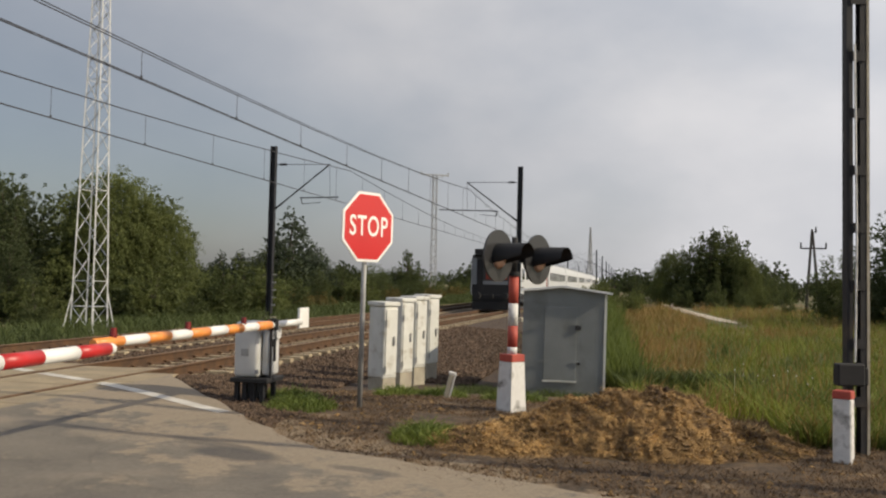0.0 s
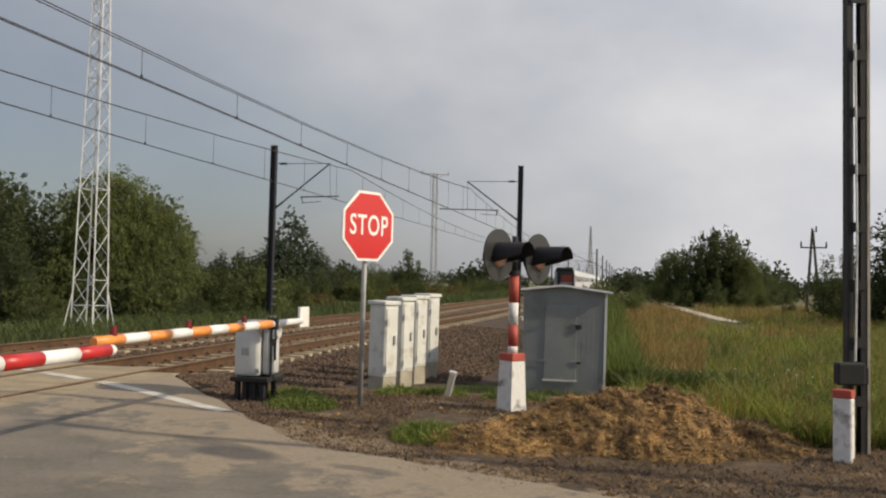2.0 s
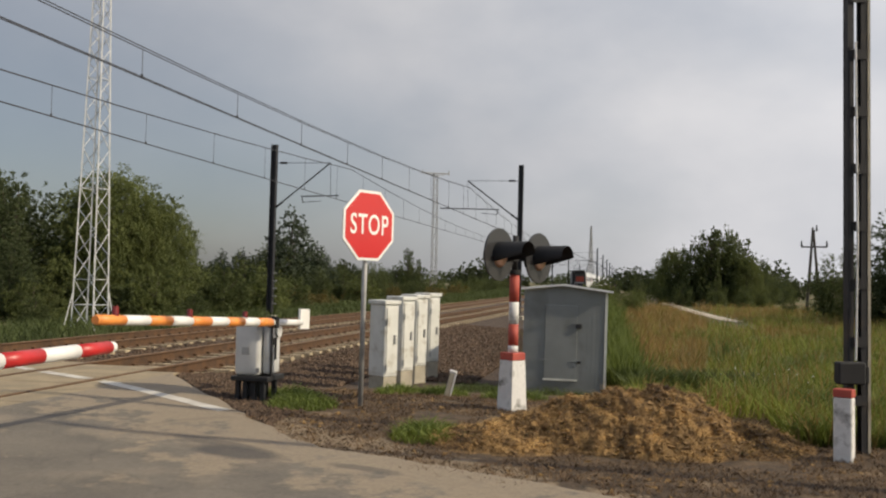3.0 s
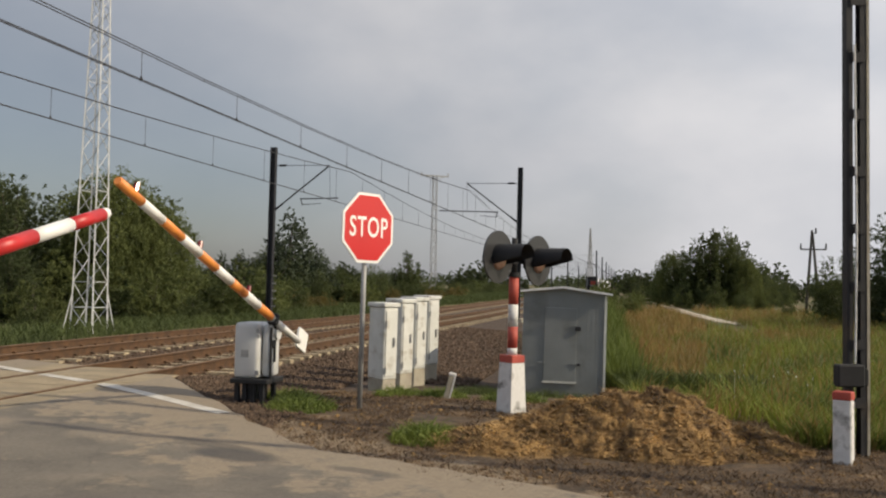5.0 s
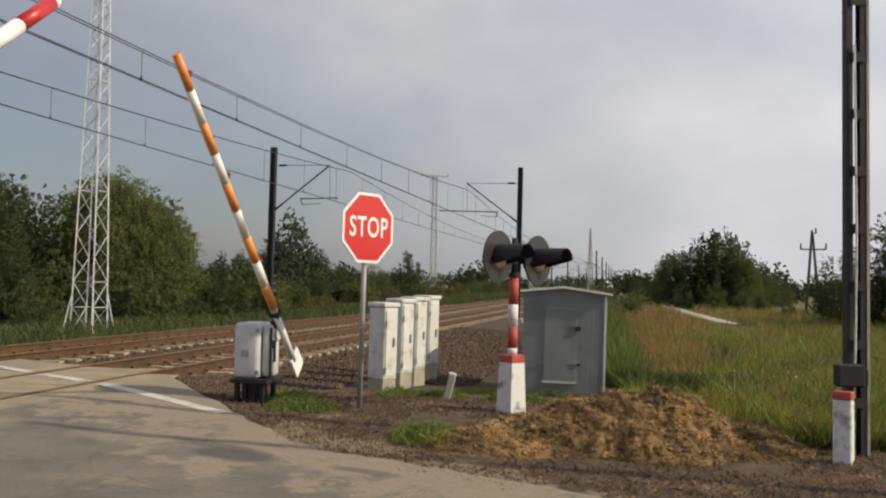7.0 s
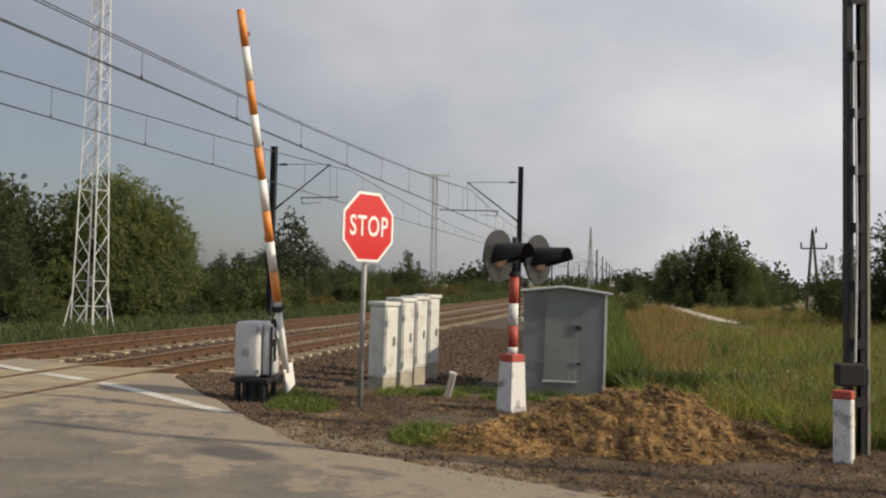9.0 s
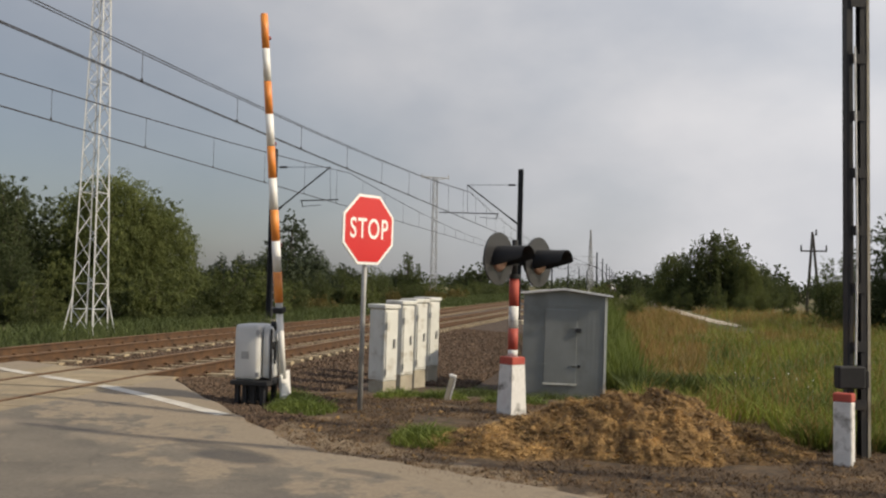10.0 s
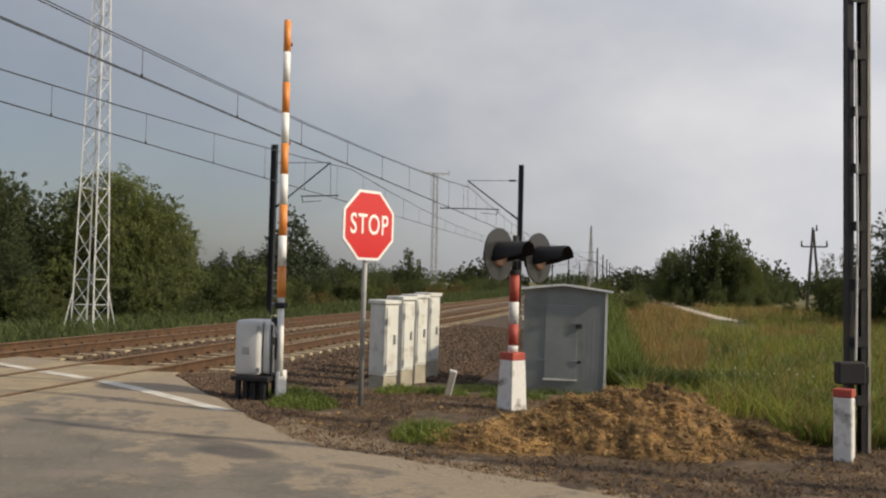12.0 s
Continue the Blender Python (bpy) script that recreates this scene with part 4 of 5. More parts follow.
# ---- lattice masts ----
def build_lattice(m, h, w0, w1, panels, leg, brace, label, name="lattice_tower", arms=(), foot=0.0, paint="lattice"):
    ob = empty(name, m, label, "lattice tower")

    def corner(k, z):
        w = w0 + (w1 - w0) * z / h
        return Vector(((-1, 1, 1, -1)[k] * w / 2, (-1, -1, 1, 1)[k] * w / 2, z))
    for k in range(4):
        part("leg", bar(corner(k, -0.3), corner(k, h), leg, leg), paint, ob)
        if foot:
            low = corner(k, -0.1)
            part("raker", bar(low + Vector((math.copysign(foot, low.x), math.copysign(foot, low.y), 0)), corner(k, 1.5), leg * 0.8, leg * 0.8), paint, ob)
        part("footing", box(*(v for c in corner(k, 0)[:2] for v in (c - 0.12, c + 0.12)), -0.5, 0.12, 0.02), "concrete", ob)
    zs = [0.0]
    ratio = (w1 / w0) ** (1.0 / panels) if w1 > 0 else 0.95
    total = sum(ratio ** i for i in range(panels))
    for i in range(panels):
        zs.append(zs[-1] + h * ratio ** i / total)
    for i in range(panels):
        for k in range(4):
            a, b = k, (k + 1) % 4
            p, q = (a, b) if i % 2 else (b, a)
            part("brace", bar(corner(p, zs[i]), corner(q, zs[i + 1]), brace, brace), paint, ob)
            if i in (0, 1) or i % 6 == 5:
                part("girt", bar(corner(a, zs[i + 1]), corner(b, zs[i + 1]), brace, brace), paint, ob)
    for z, half in arms:
        part("cross_arm", bar((-half, 0, z), (half, 0, z), 0.12, 0.12), paint, ob)
        for s in (-1, 1):
            part("arm_tip", bar((s * half, 0, z - 0.15), (s * half, 0, z + 0.35), 0.1, 0.1), paint, ob)
            part("arm_strut", bar((s * half * 0.85, 0, z), (0, 0, z - 0.45), 0.06, 0.06), paint, ob)
    return ob


build_lattice(pose(-19.4, 29.0, -0.6, 0, 0.4, 88), 18.0, 0.92, 0.22, 34, 0.048, 0.024, "pale lattice radio tower with splayed foot", foot=0.20)
build_lattice(pose(-22.0, 99.0, -0.7, 0, 0, 30), 14.6, 0.62, 0.44, 24, 0.05, 0.035, "slender grey lattice lighting mast with a cross arm", "lighting_mast", ((14.6, 1.6),), paint="zinc")
build_lattice(pose(-16.5, 400.0, -0.7, 0, 0, 30), 28.0, 2.3, 0.25, 20, 0.22, 0.13, "distant grey lattice radio tower beside the track", "lattice_tower", ((20.0, 0.9),), paint="zinc")


# ---- overhead line ----
def build_mast(x, y, top, side, arm, spread, full):
    ob = empty("catenary_mast", pose(x, y, rail_z(y) - 0.6, 0, 0.35 if full else 0, 0), "dark steel overhead-line mast with a cantilever arm", "catenary mast", "overhead-line masts")
    h = top + 0.6
    bm = box(-0.13, 0.13, -0.02, 0.02, 0, h)
    box(-0.13, -0.105, -0.12, 0.12, 0, h, bm=bm)
    box(0.105, 0.13, -0.12, 0.12, 0, h, bm=bm)
    part("pole", bm, "dark", ob, "black-painted steel section")
    part("footing", box(-0.3, 0.3, -0.3, 0.3, -0.4, 0.5, 0.03), "concrete", ob)
    if arm:
        s, zt = side, h - 0.85
        part("strut", rod((s * 0.1, 0, zt - 2.1), (s * arm, 0, zt), 0.035, n=8), "dark", ob, "inclined cantilever tube")
        part("stay", rod((s * 0.1, 0, zt), (s * arm, 0, zt), 0.014, n=6), "dark", ob)
        part("insulator", rod((s * 0.3, 0, zt), (s * 0.65, 0, zt), 0.05, n=8), "dark", ob)
        part("insulator", rod((s * 0.12, 0, zt - 2.08), (s * 0.5, 0, zt - 1.79), 0.05, n=8), "dark", ob)
        part("registration_tube", rod((s * spread[0], 0, zt - 1.55), (s * spread[1], 0, zt - 1.50), 0.028, n=8), "dark", ob)
        part("drop_bracket", rod((s * (spread[0] + 0.05), 0, zt - 1.55), (s * (spread[0] + 0.12), 0, zt - 1.85), 0.02, n=6), "dark", ob)
        part("steady_arm", rod((s * (spread[0] + 0.1), 0, zt - 1.82), (s * (spread[0] + 1.0), 0, zt - 1.75), 0.014, n=6), "dark", ob)
        part("hanger", rod((s * arm, 0, zt - 0.05), (s * arm + 0.05, 0, zt - 1.5), 0.01, n=5), "dark", ob)
    if full:
        for i in range(5):
            part("cable_clip", box(0.13, 0.30, -0.03, 0.03, 1.0 + 0.35 * i, 1.06 + 0.35 * i), "zinc", ob)
    return ob


build_mast(-16.2, 38.05, 7.8, 1, 2.75, (1.35, 3.2), True)
build_mast(-5.7, 46.5, 7.95, -1, 2.9, (1.15, 4.4), True)
for i, y in enumerate((170, 209, 249, 288, 330, 372, 414, 456, 500, 545, 590, 640, 700)):
    build_mast(-5.8, y, 8.4, -1, 5.0 if i == 0 else 2.9, (1.15, 4.2), False)
for y in (185, 236, 290, 345, 405, 470):
    build_mast(-15.6, y, 7.9, 1, 2.75, (1.3, 3.2), False)


def build_wires():
    for xc in TRACKS:
        ob = empty("overhead_line", pose(xc, 0, 0), "thin dark overhead contact and carrier wires with droppers", "overhead wire", "overhead lines", "structure")
        span, y0 = 73.0, (-26.5 if xc > -10 else -35.0)
        dbl = (-0.05, 0.05)
        low = 5.0 if xc > -10 else 4.96
        for k in range(-1, 9):
            ya = y0 + span * k
            n = 12

            def sag(t):
                return (5.50 if xc > -10 else 5.45) + 1.05 * (2 * t - 1) ** 2
            for off in dbl if xc > -10 else (0.0,):
                bm = bmesh.new()
                for i in range(n):
                    a, b = i / n, (i + 1) / n
                    rod((off, ya + span * a, sag(a)), (off, ya + span * b, sag(b)), 0.010 if xc > -10 else 0.016, n=5, bm=bm, caps=False)
                part("carrier_wire", bm, "wire", ob)
            for off in dbl if xc > -10 else (0.0,):
                part("contact_wire", rod((off * 0.6, ya, low), (off * 0.6, ya + span, low), 0.010 if xc > -10 else 0.016, n=5), "wire", ob)
            if k < 5:
                for i in range(19):
                    t = (i + 0.5) / 19
                    part("dropper", rod((0.0, ya + span * t, low), (0.0, ya + span * t, sag(t)), 0.007, n=4), "wire", ob)
                    part("dropper_clip", rod((0.0, ya + span * t, low - 0.015), (0.0, ya + span * t, low + 0.06), 0.022, n=6), "wire", ob)


build_wires()


# ---- telegraph pole, track path ----
def build_telegraph():
    ob = empty("telegraph_pole", pose(17.9, 92.5, -0.75), "dark wooden A-frame telegraph pole with a cross arm", "telegraph pole")
    part("pole", rod((-0.55, 0, -0.3), (0.0, 0, 8.2), 0.16, 0.11), "wood", ob)
    part("pole", rod((0.75, 0, -0.3), (0.05, 0, 7.9), 0.16, 0.11), "wood", ob)
    part("spacer", bar((-0.3, 0, 3.2), (0.45, 0, 3.2), 0.12, 0.12), "wood", ob)
    part("cross_arm", bar((-1.1, 0, 6.3), (1.35, 0, 6.3), 0.12, 0.14), "wood", ob)
    for x, z in ((-1.05, 6.35), (1.3, 6.35), (0.35, 7.9)):
        part("insulator", rod((x, 0, z), (x, 0, z + 0.55), 0.10, 0.06), "dark", ob)
    part("top_arm", bar((0, 0, 7.9), (0.4, 0, 7.9), 0.08, 0.08), "wood", ob)


build_telegraph()
PATH = [(2.6, 170), (3.3, 120), (4.0, 90), (4.9, 68), (5.7, 59), (6.4, 55), (7.0, 57), (6.3, 64), (5.6, 78), (5.0, 120), (4.6, 170)]
sheet("dirt_path", ragged(PATH, 0.1, 3), ground_z, "path", "pale sandy dirt path through the meadow", "path", 4.0, 0.05)


# ---- straw heap ----
def heap_z(x, y):
    u, v = (x - 0.36) / (1.95 if x < 0.36 else 1.0), (y - 9.55) / 1.05
    r = math.hypot(u, v)
    h = 0.60 * max(0.0, 1 - r) ** 0.95 * (1 + 0.45 * r) if r < 1 else 0.0
    u2, v2 = (x - 0.9) / 1.0, (y - 9.55) / 0.75
    r2 = math.hypot(u2, v2)
    h2 = 0.20 * max(0.0, 1 - r2 * r2) if r2 < 1 else 0.0
    u3, v3 = (x + 1.2) / 0.9, (y - 9.1) / 0.8
    h3 = 0.14 * max(0.0, 1 - u3 * u3 - v3 * v3)
    h = max(h, h2, h3)
    return h + (0.10 * noise.noise(Vector((x * 3.4, y * 3.4, 1))) + 0.062 * noise.noise(Vector((x * 9, y * 9, 2))) + 0.03 * noise.noise(Vector((x * 24, y * 24, 4)))) * min(1, h * 8)


def build_heap():
    n = 220
    verts, faces = [], []
    for j in range(n + 1):
        for i in range(n + 1):
            x, y = -2.2 + 4.3 * i / n, 8.2 + 2.6 * j / n
            h = heap_z(x, y)
            verts.append((x, y, ground_z(x, y) + (h if h > 0.003 else -0.05)))
    for j in range(n):
        for i in range(n):
            faces.append((j * (n + 1) + i, j * (n + 1) + i + 1, (j + 1) * (n + 1) + i + 1, (j + 1) * (n + 1) + i))
    ob = raw("straw_mound", verts, faces, "thatch")
    ob.data.polygons.foreach_set("use_smooth", [True] * len(ob.data.polygons))
    tagged(ob, "low heap of mown brown straw and earth", "heap")


build_heap()


# ---- grass ----
def blades(name, count, place, height, width, lean, material, label, category="grass"):
    """Tapered, bent blades at the places that place() gives (x, y, z, scale)."""
    verts, faces = np.zeros((count * 5, 3)), []
    for i in range(count):
        x, y, z, k = place()
        h, w = height * k * rng.uniform(0.55, 1.25), width * (0.6 + 0.4 * k) * rng.uniform(0.7, 1.3)
        a, b = rng.uniform(0, 6.283), rng.uniform(0, 6.283)
        dx, dy = math.cos(a) * w, math.sin(a) * w
        ln = lean * h * rng.uniform(0.2, 1.2)
        lx, ly = math.cos(b) * ln, math.sin(b) * ln
        o = i * 5
        verts[o:o + 5] = ((x - dx, y - dy, z), (x + dx, y + dy, z), (x + lx * 0.35 - dx * 0.7, y + ly * 0.35 - dy * 0.7, z + h * 0.6), (x + lx * 0.35 + dx * 0.7, y + ly * 0.35 + dy * 0.7, z + h * 0.6), (x + lx, y + ly, z + h))
        faces += [(o, o + 1, o + 3, o + 2), (o + 2, o + 3, o + 4)]
    ob = raw(name, verts, faces, material)
    return tagged(ob, label, category, kind="stuff")


def patch(x, y, s=0.22, o=0.0):
    return noise.noise(Vector((x * s, y * s, 7 + o)))


def field_place(green):
    def f():
        while True:
            y = 9.8 + 75 * rng.random() ** 2.0
            lim = max(-2.6 + 0.02 * y, -4.2)
            x = rng.uniform(lim, 3.5 + 0.42 * y)
            if y < 11.5 and x < 1.7:
                continue
            if y < 16.3 and x < 0.1:
                continue
            if 46 < y and abs(x - (5.5 + 0.03 * (60 - y))) < 1.0:
                continue
            p = patch(x, y) + 0.5 * patch(x, y, 0.7, 3) + (-0.40 if -0.03 * y + 0.9 < x < 0.085 * y and y > 17 else 0.42) - 0.45 * step(45, 60, y)
            if (p > -0.05) == green or rng.random() < 0.2:
                return x, y, ground_z(x, y) - 0.03, (0.7 + 0.5 * rng.random() + 0.012 * y) * (1 + 0.9 * patch(x, y, 0.9, 11))
    return f


blades("meadow_grass", 60000, field_place(True), 0.30, 0.008, 1.0, "grass", "tall green meadow grass")
blades("dry_meadow_grass", 30000, field_place(False), 0.32, 0.009, 0.6, "drygrass", "tall dry yellow-brown meadow grass")


def rank_place():
    """Tall growth along the foot of the ballast bank, behind the hut."""
    while True:
        y = 16.4 + 70 * rng.random() ** 1.8
        x = rng.uniform(max(-2.6 - 0.012 * y, -0.106 * y), 0.9 - 0.03 * y + 0.5 * patch(0, y, 0.5, 4))
        if y < 17.4 and x < -0.2:
            continue
        if patch(x, y, 0.8, 13) > -0.3:
            return x, y, ground_z(x, y) - 0.03, (0.6 + 0.7 * rng.random()) * (0.55 + 0.02 * min(y, 40))


blades("tall_weeds", 22000, rank_place, 0.75, 0.013, 0.45, "tuft", "tall light green weeds along the bank", "weeds")


def nettle_place():
    while True:
        x, y = rng.uniform(0.1, 2.4), rng.uniform(15.4, 17.2)
        if patch(x, y, 1.2, 2) > -0.1 - 0.3 * (1.2 - x):
            return x, y, ground_z(x, y) - 0.02, 0.7 + 0.6 * rng.random()


blades("nettles", 5000, nettle_place, 0.42, 0.022, 0.9, "weeds", "dark green nettles behind the heap", "weeds")


def build_flowers():
    verts, faces = [], []
    for i in range(22):
        x, y = 2.5 + rng.normal(0, 0.55), 16.5 + rng.normal(0, 1.6)
        z, r = ground_z(x, y), rng.uniform(0.007, 0.014)
        h = rng.uniform(0.35, 0.6)
        o = len(verts)
        verts += [(x - 0.003, y, z), (x + 0.003, y, z), (x, y, z + h)]
        faces.append((o, o + 1, o + 2))
        o = len(verts)
        for a in range(6):
            verts.append((x + r * math.cos(a * 1.047), y - r * 0.4, z + h + r * math.sin(a * 1.047)))
        verts += [(x, y - r, z + h), (x, y + r * 0.3, z + h)]
        for a in range(6):
            faces += [(o + a, o + (a + 1) % 6, o + 6), (o + (a + 1) % 6, o + a, o + 7)]
    tagged(raw("wild_flowers", verts, faces, "flower"), "small white wild flowers in the meadow", "flowers", kind="stuff")


build_flowers()


def heap_place():
    while True:
        x, y = rng.uniform(-2.1, 2.0), rng.uniform(8.3, 10.7)
        h = heap_z(x, y)
        if h > 0.02:
            return x, y, ground_z(x, y) + h - 0.015, 0.6 + 0.6 * rng.random()


blades("loose_straw", 30000, heap_place, 0.045, 0.0042, 3.2, "straw", "loose dry straw stalks over the heap", "straw")


def build_clods():
    """Matted straw clods that lie over the heap and the verge."""
    base = np.array([(1, 0, 0), (-1, 0, 0), (0, 1, 0), (0, -1, 0), (0, 0, 1), (0, 0, -1)], float)
    tri = np.array([(0, 2, 4), (2, 1, 4), (1, 3, 4), (3, 0, 4), (2, 0, 5), (1, 2, 5), (3, 1, 5), (0, 3, 5)])
    verts, faces = [], []
    for i in range(12000):
        x, y, z, k = heap_place() if i % 4 else verge_place()
        r = 0.006 + 0.028 * rng.random() ** 2
        v = base * (r * rng.uniform(0.6, 1.7, 3)) * (1, 1, 0.6) + rng.normal(0, r * 0.35, (6, 3))
        faces.append(tri + 6 * len(verts))
        verts.append(v + (x, y, z + r * 0.4))
    ob = raw("straw_clods", np.concatenate(verts), np.concatenate(faces), "thatch")
    tagged(ob, "matted clods of straw and dry earth", "straw", kind="stuff")


def verge_place():
    while True:
        x, y = rng.uniform(-4.6, 5.2), rng.uniform(7.0, 13.5)
        if y < 9.9 - 1.25 * (x + 4.6) and x < -3.2 or (x >= -3.2 and y < 8.1 - 0.5 * (x + 3.2)):
            continue
        if patch(x, y, 1.1, 5) < -0.28:
            continue
        return x, y, ground_z(x, y) - 0.005, 0.5 + 0.7 * rng.random()


build_clods()
blades("mown_straw", 60000, verge_place, 0.05, 0.0055, 2.4, "litter", "mown dry grass lying on the verge", "straw")


def tuft_place(spots):
    def f():
        x0, y0, rx, ry = spots[rng.integers(len(spots))]
        a, r = rng.uniform(0, 6.283), math.sqrt(rng.random())
        x, y = x0 + rx * r * math.cos(a), y0 + ry * r * math.sin(a)
        return x, y, ground_z(x, y) - 0.01, (1.15 - 0.6 * r)
    return f


blades("verge_grass", 5200, tuft_place([(-4.05, 10.75, 0.45, 0.5), (-4.25, 10.95, 0.35, 0.5), (-1.95, 9.0, 0.50, 0.35), (-2.1, 9.3, 0.35, 0.3), (-3.4, 13.0, 0.35, 0.5), (-2.7, 13.0, 0.4, 0.35), (-1.6, 12.8, 0.5, 0.4), (-4.6, 11.6, 0.5, 0.3)]), 0.17, 0.011, 1.3, "tuft", "green grass tufts on the verge")
blades("verge_grass", 3600, tuft_place([(1.05, 9.15, 0.16, 0.25), (-1.4, 15.5, 1.2, 0.25), (-2.9, 16.8, 0.7, 1.2), (-2.6, 15.6, 0.5, 0.6)]), 0.15, 0.006, 0.9, "weeds", "green weeds at the foot of the heap")


def bank_place():
    while True:
        y = 14.0 + 150 * rng.random() ** 1.7
        x = rng.uniform(-24, -14.9)
        if patch(x, y, 0.3, 9) > -0.35:
            return x, y, ground_z(x, y) - 0.02, 0.7 + 0.8 * rng.random() + 0.008 * y


blades("bank_grass", 34000, bank_place, 0.35, 0.016, 0.9, "weeds", "rough dark green weeds beyond the tracks")


# ---- trees ----
def leaf_cloud(blobs, count, size, rise=0.5, per=14):
    """Leaf quads strung along short twigs that leave each clump, rising (or hanging where rise is negative)."""
    twigs = count // per
    w = np.array([b[3] ** 2 for b in blobs])
    pick = rng.choice(len(blobs), twigs, p=w / w.sum())
    B = np.array([(b[0], b[1], b[2]) for b in blobs])[pick]
    R = np.array([b[3] for b in blobs])[pick]
    d = rng.normal(size=(twigs, 3))
    d /= np.linalg.norm(d, axis=1)[:, None]
    start = B + d * (R * rng.uniform(0.35, 0.95, twigs))[:, None]
    way = d + rng.normal(0, 0.35, (twigs, 3)) + np.array((0, 0, rise))
    way /= np.linalg.norm(way, axis=1)[:, None]
    run = R * rng.uniform(0.25, 0.75, twigs) * (1.5 if rise < 0 else 1.0)
    s = np.tile(np.linspace(0.0, 1.0, per), twigs)
    k = np.repeat(np.arange(twigs), per)
    n = len(k)
    c = start[k] + way[k] * (run[k] * s)[:, None] + rng.normal(0, 1, (n, 3)) * (R[k] * 0.07)[:, None]
    c[:, 2] -= (0.25 if rise > 0 else 0.55) * run[k] * s * s
    nrm = d[k] * 0.8 + rng.normal(0, 0.6, (n, 3)) + np.array((0, 0, 0.3))
    nrm /= np.linalg.norm(nrm, axis=1)[:, None]
    t = way[k] + rng.normal(0, 0.7, (n, 3)) - np.array((0, 0, 0.8 if rise < 0 else 0.2))
    t -= nrm * np.sum(t * nrm, axis=1)[:, None]
    t /= np.linalg.norm(t, axis=1)[:, None] + 1e-6
    side = np.cross(nrm, t)
    L = size * rng.uniform(0.6, 1.4, n)[:, None] * (1.15 - 0.4 * s)[:, None]
    W = L * (0.34 if rise < 0 else 0.5)
    v = np.stack((c - t * L, c + side * W + nrm * L * 0.15, c + t * L, c - side * W + nrm * L * 0.15), axis=1).reshape(-1, 3)
    return v, np.arange(n * 4).reshape(-1, 4)


def build_tree(kind, h, w, leaves, leaf_size, material, label, seed, group):
    """Trunk, limbs and a crown of leaf clumps; made at the origin."""
    random.seed(seed)
    ob = empty("tree", pose(0, 0, 0), label, "tree", group)
    bm = bmesh.new()
    rod((0, 0, -0.3), (0.05, 0.03, h * 0.45), 0.035 * h * 0.5, 0.02 * h * 0.5, 9, bm)
    rod((0.05, 0.03, h * 0.44), (0.1, 0.05, h * 0.85), 0.02 * h * 0.5, 0.01 * h * 0.3, 7, bm)
    blobs = []
    if kind == "conifer":
        for i in range(46):
            t = (i + 0.5) / 46
            z = h * (0.12 + 0.88 * t)
            r = w * 0.5 * (1 - t) ** 0.75 + 0.12
            a = i * 2.4
            q = random.uniform(0.45, 0.95)
            blobs.append((math.cos(a) * r * q, math.sin(a) * r * q, z, max(0.2, r * random.uniform(0.36, 0.56))))
    elif kind == "willow":
        for i in range(64):
            t = (i + 0.5) / 64
            a = i * 2.4 + random.uniform(-0.3, 0.3)
            q = 0.5 * w * math.sqrt(max(0.0, 1 - (1.12 * t - 0.12) ** 2)) * random.uniform(0.55, 1.0)
            blobs.append((math.cos(a) * q, math.sin(a) * q, h * (0.10 + 0.83 * t), random.uniform(0.10, 0.15) * w))
    else:
        # several upright leaders, each with its own pointed top
        low = 0.06 if kind == "bush" else 0.10
        leaders = 9 if kind == "bush" else 11 if kind != "poplar" else 5
        for j in range(leaders):
            a, q = j * 2.4 + random.uniform(-0.5, 0.5), math.sqrt((j + 0.3) / leaders)
            x, y = 0.40 * w * q * math.cos(a), 0.40 * w * q * math.sin(a)
            top = h * (1.0 - 0.36 * q * q + random.uniform(-0.08, 0.05))
            steps = 7 if kind != "bush" else 5
            for i in range(steps):
                t = (i + 0.5) / steps
                br = w * random.uniform(0.125, 0.185) * (1.12 - 0.62 * t ** 2)
                out = random.uniform(0.0, 0.10) * w * (1 - t)
                b = random.uniform(0, 6.28)
                blobs.append((x * (0.8 + 0.25 * t) + out * math.cos(b), y * (0.8 + 0.25 * t) + out * math.sin(b), h * low + (top - h * low) * t * 0.97, br))
    for bx, by, bz, br in blobs[::4]:
        rod((0.05, 0.03, max(0.2, bz * 0.55)), (bx, by, bz), 0.012 * h * 0.5, 0.004 * h * 0.5, 5, bm)
    part("trunk", bm, "bark", ob, "grey-brown trunk and limbs")
    v, f = leaf_cloud(blobs, leaves, leaf_size, -0.7 if kind == "willow" else 0.15 if kind == "conifer" else 0.7)
    v[:, 2] = np.maximum(v[:, 2], 0.02)
    raw("crown", v, f, material, ob)
    return ob


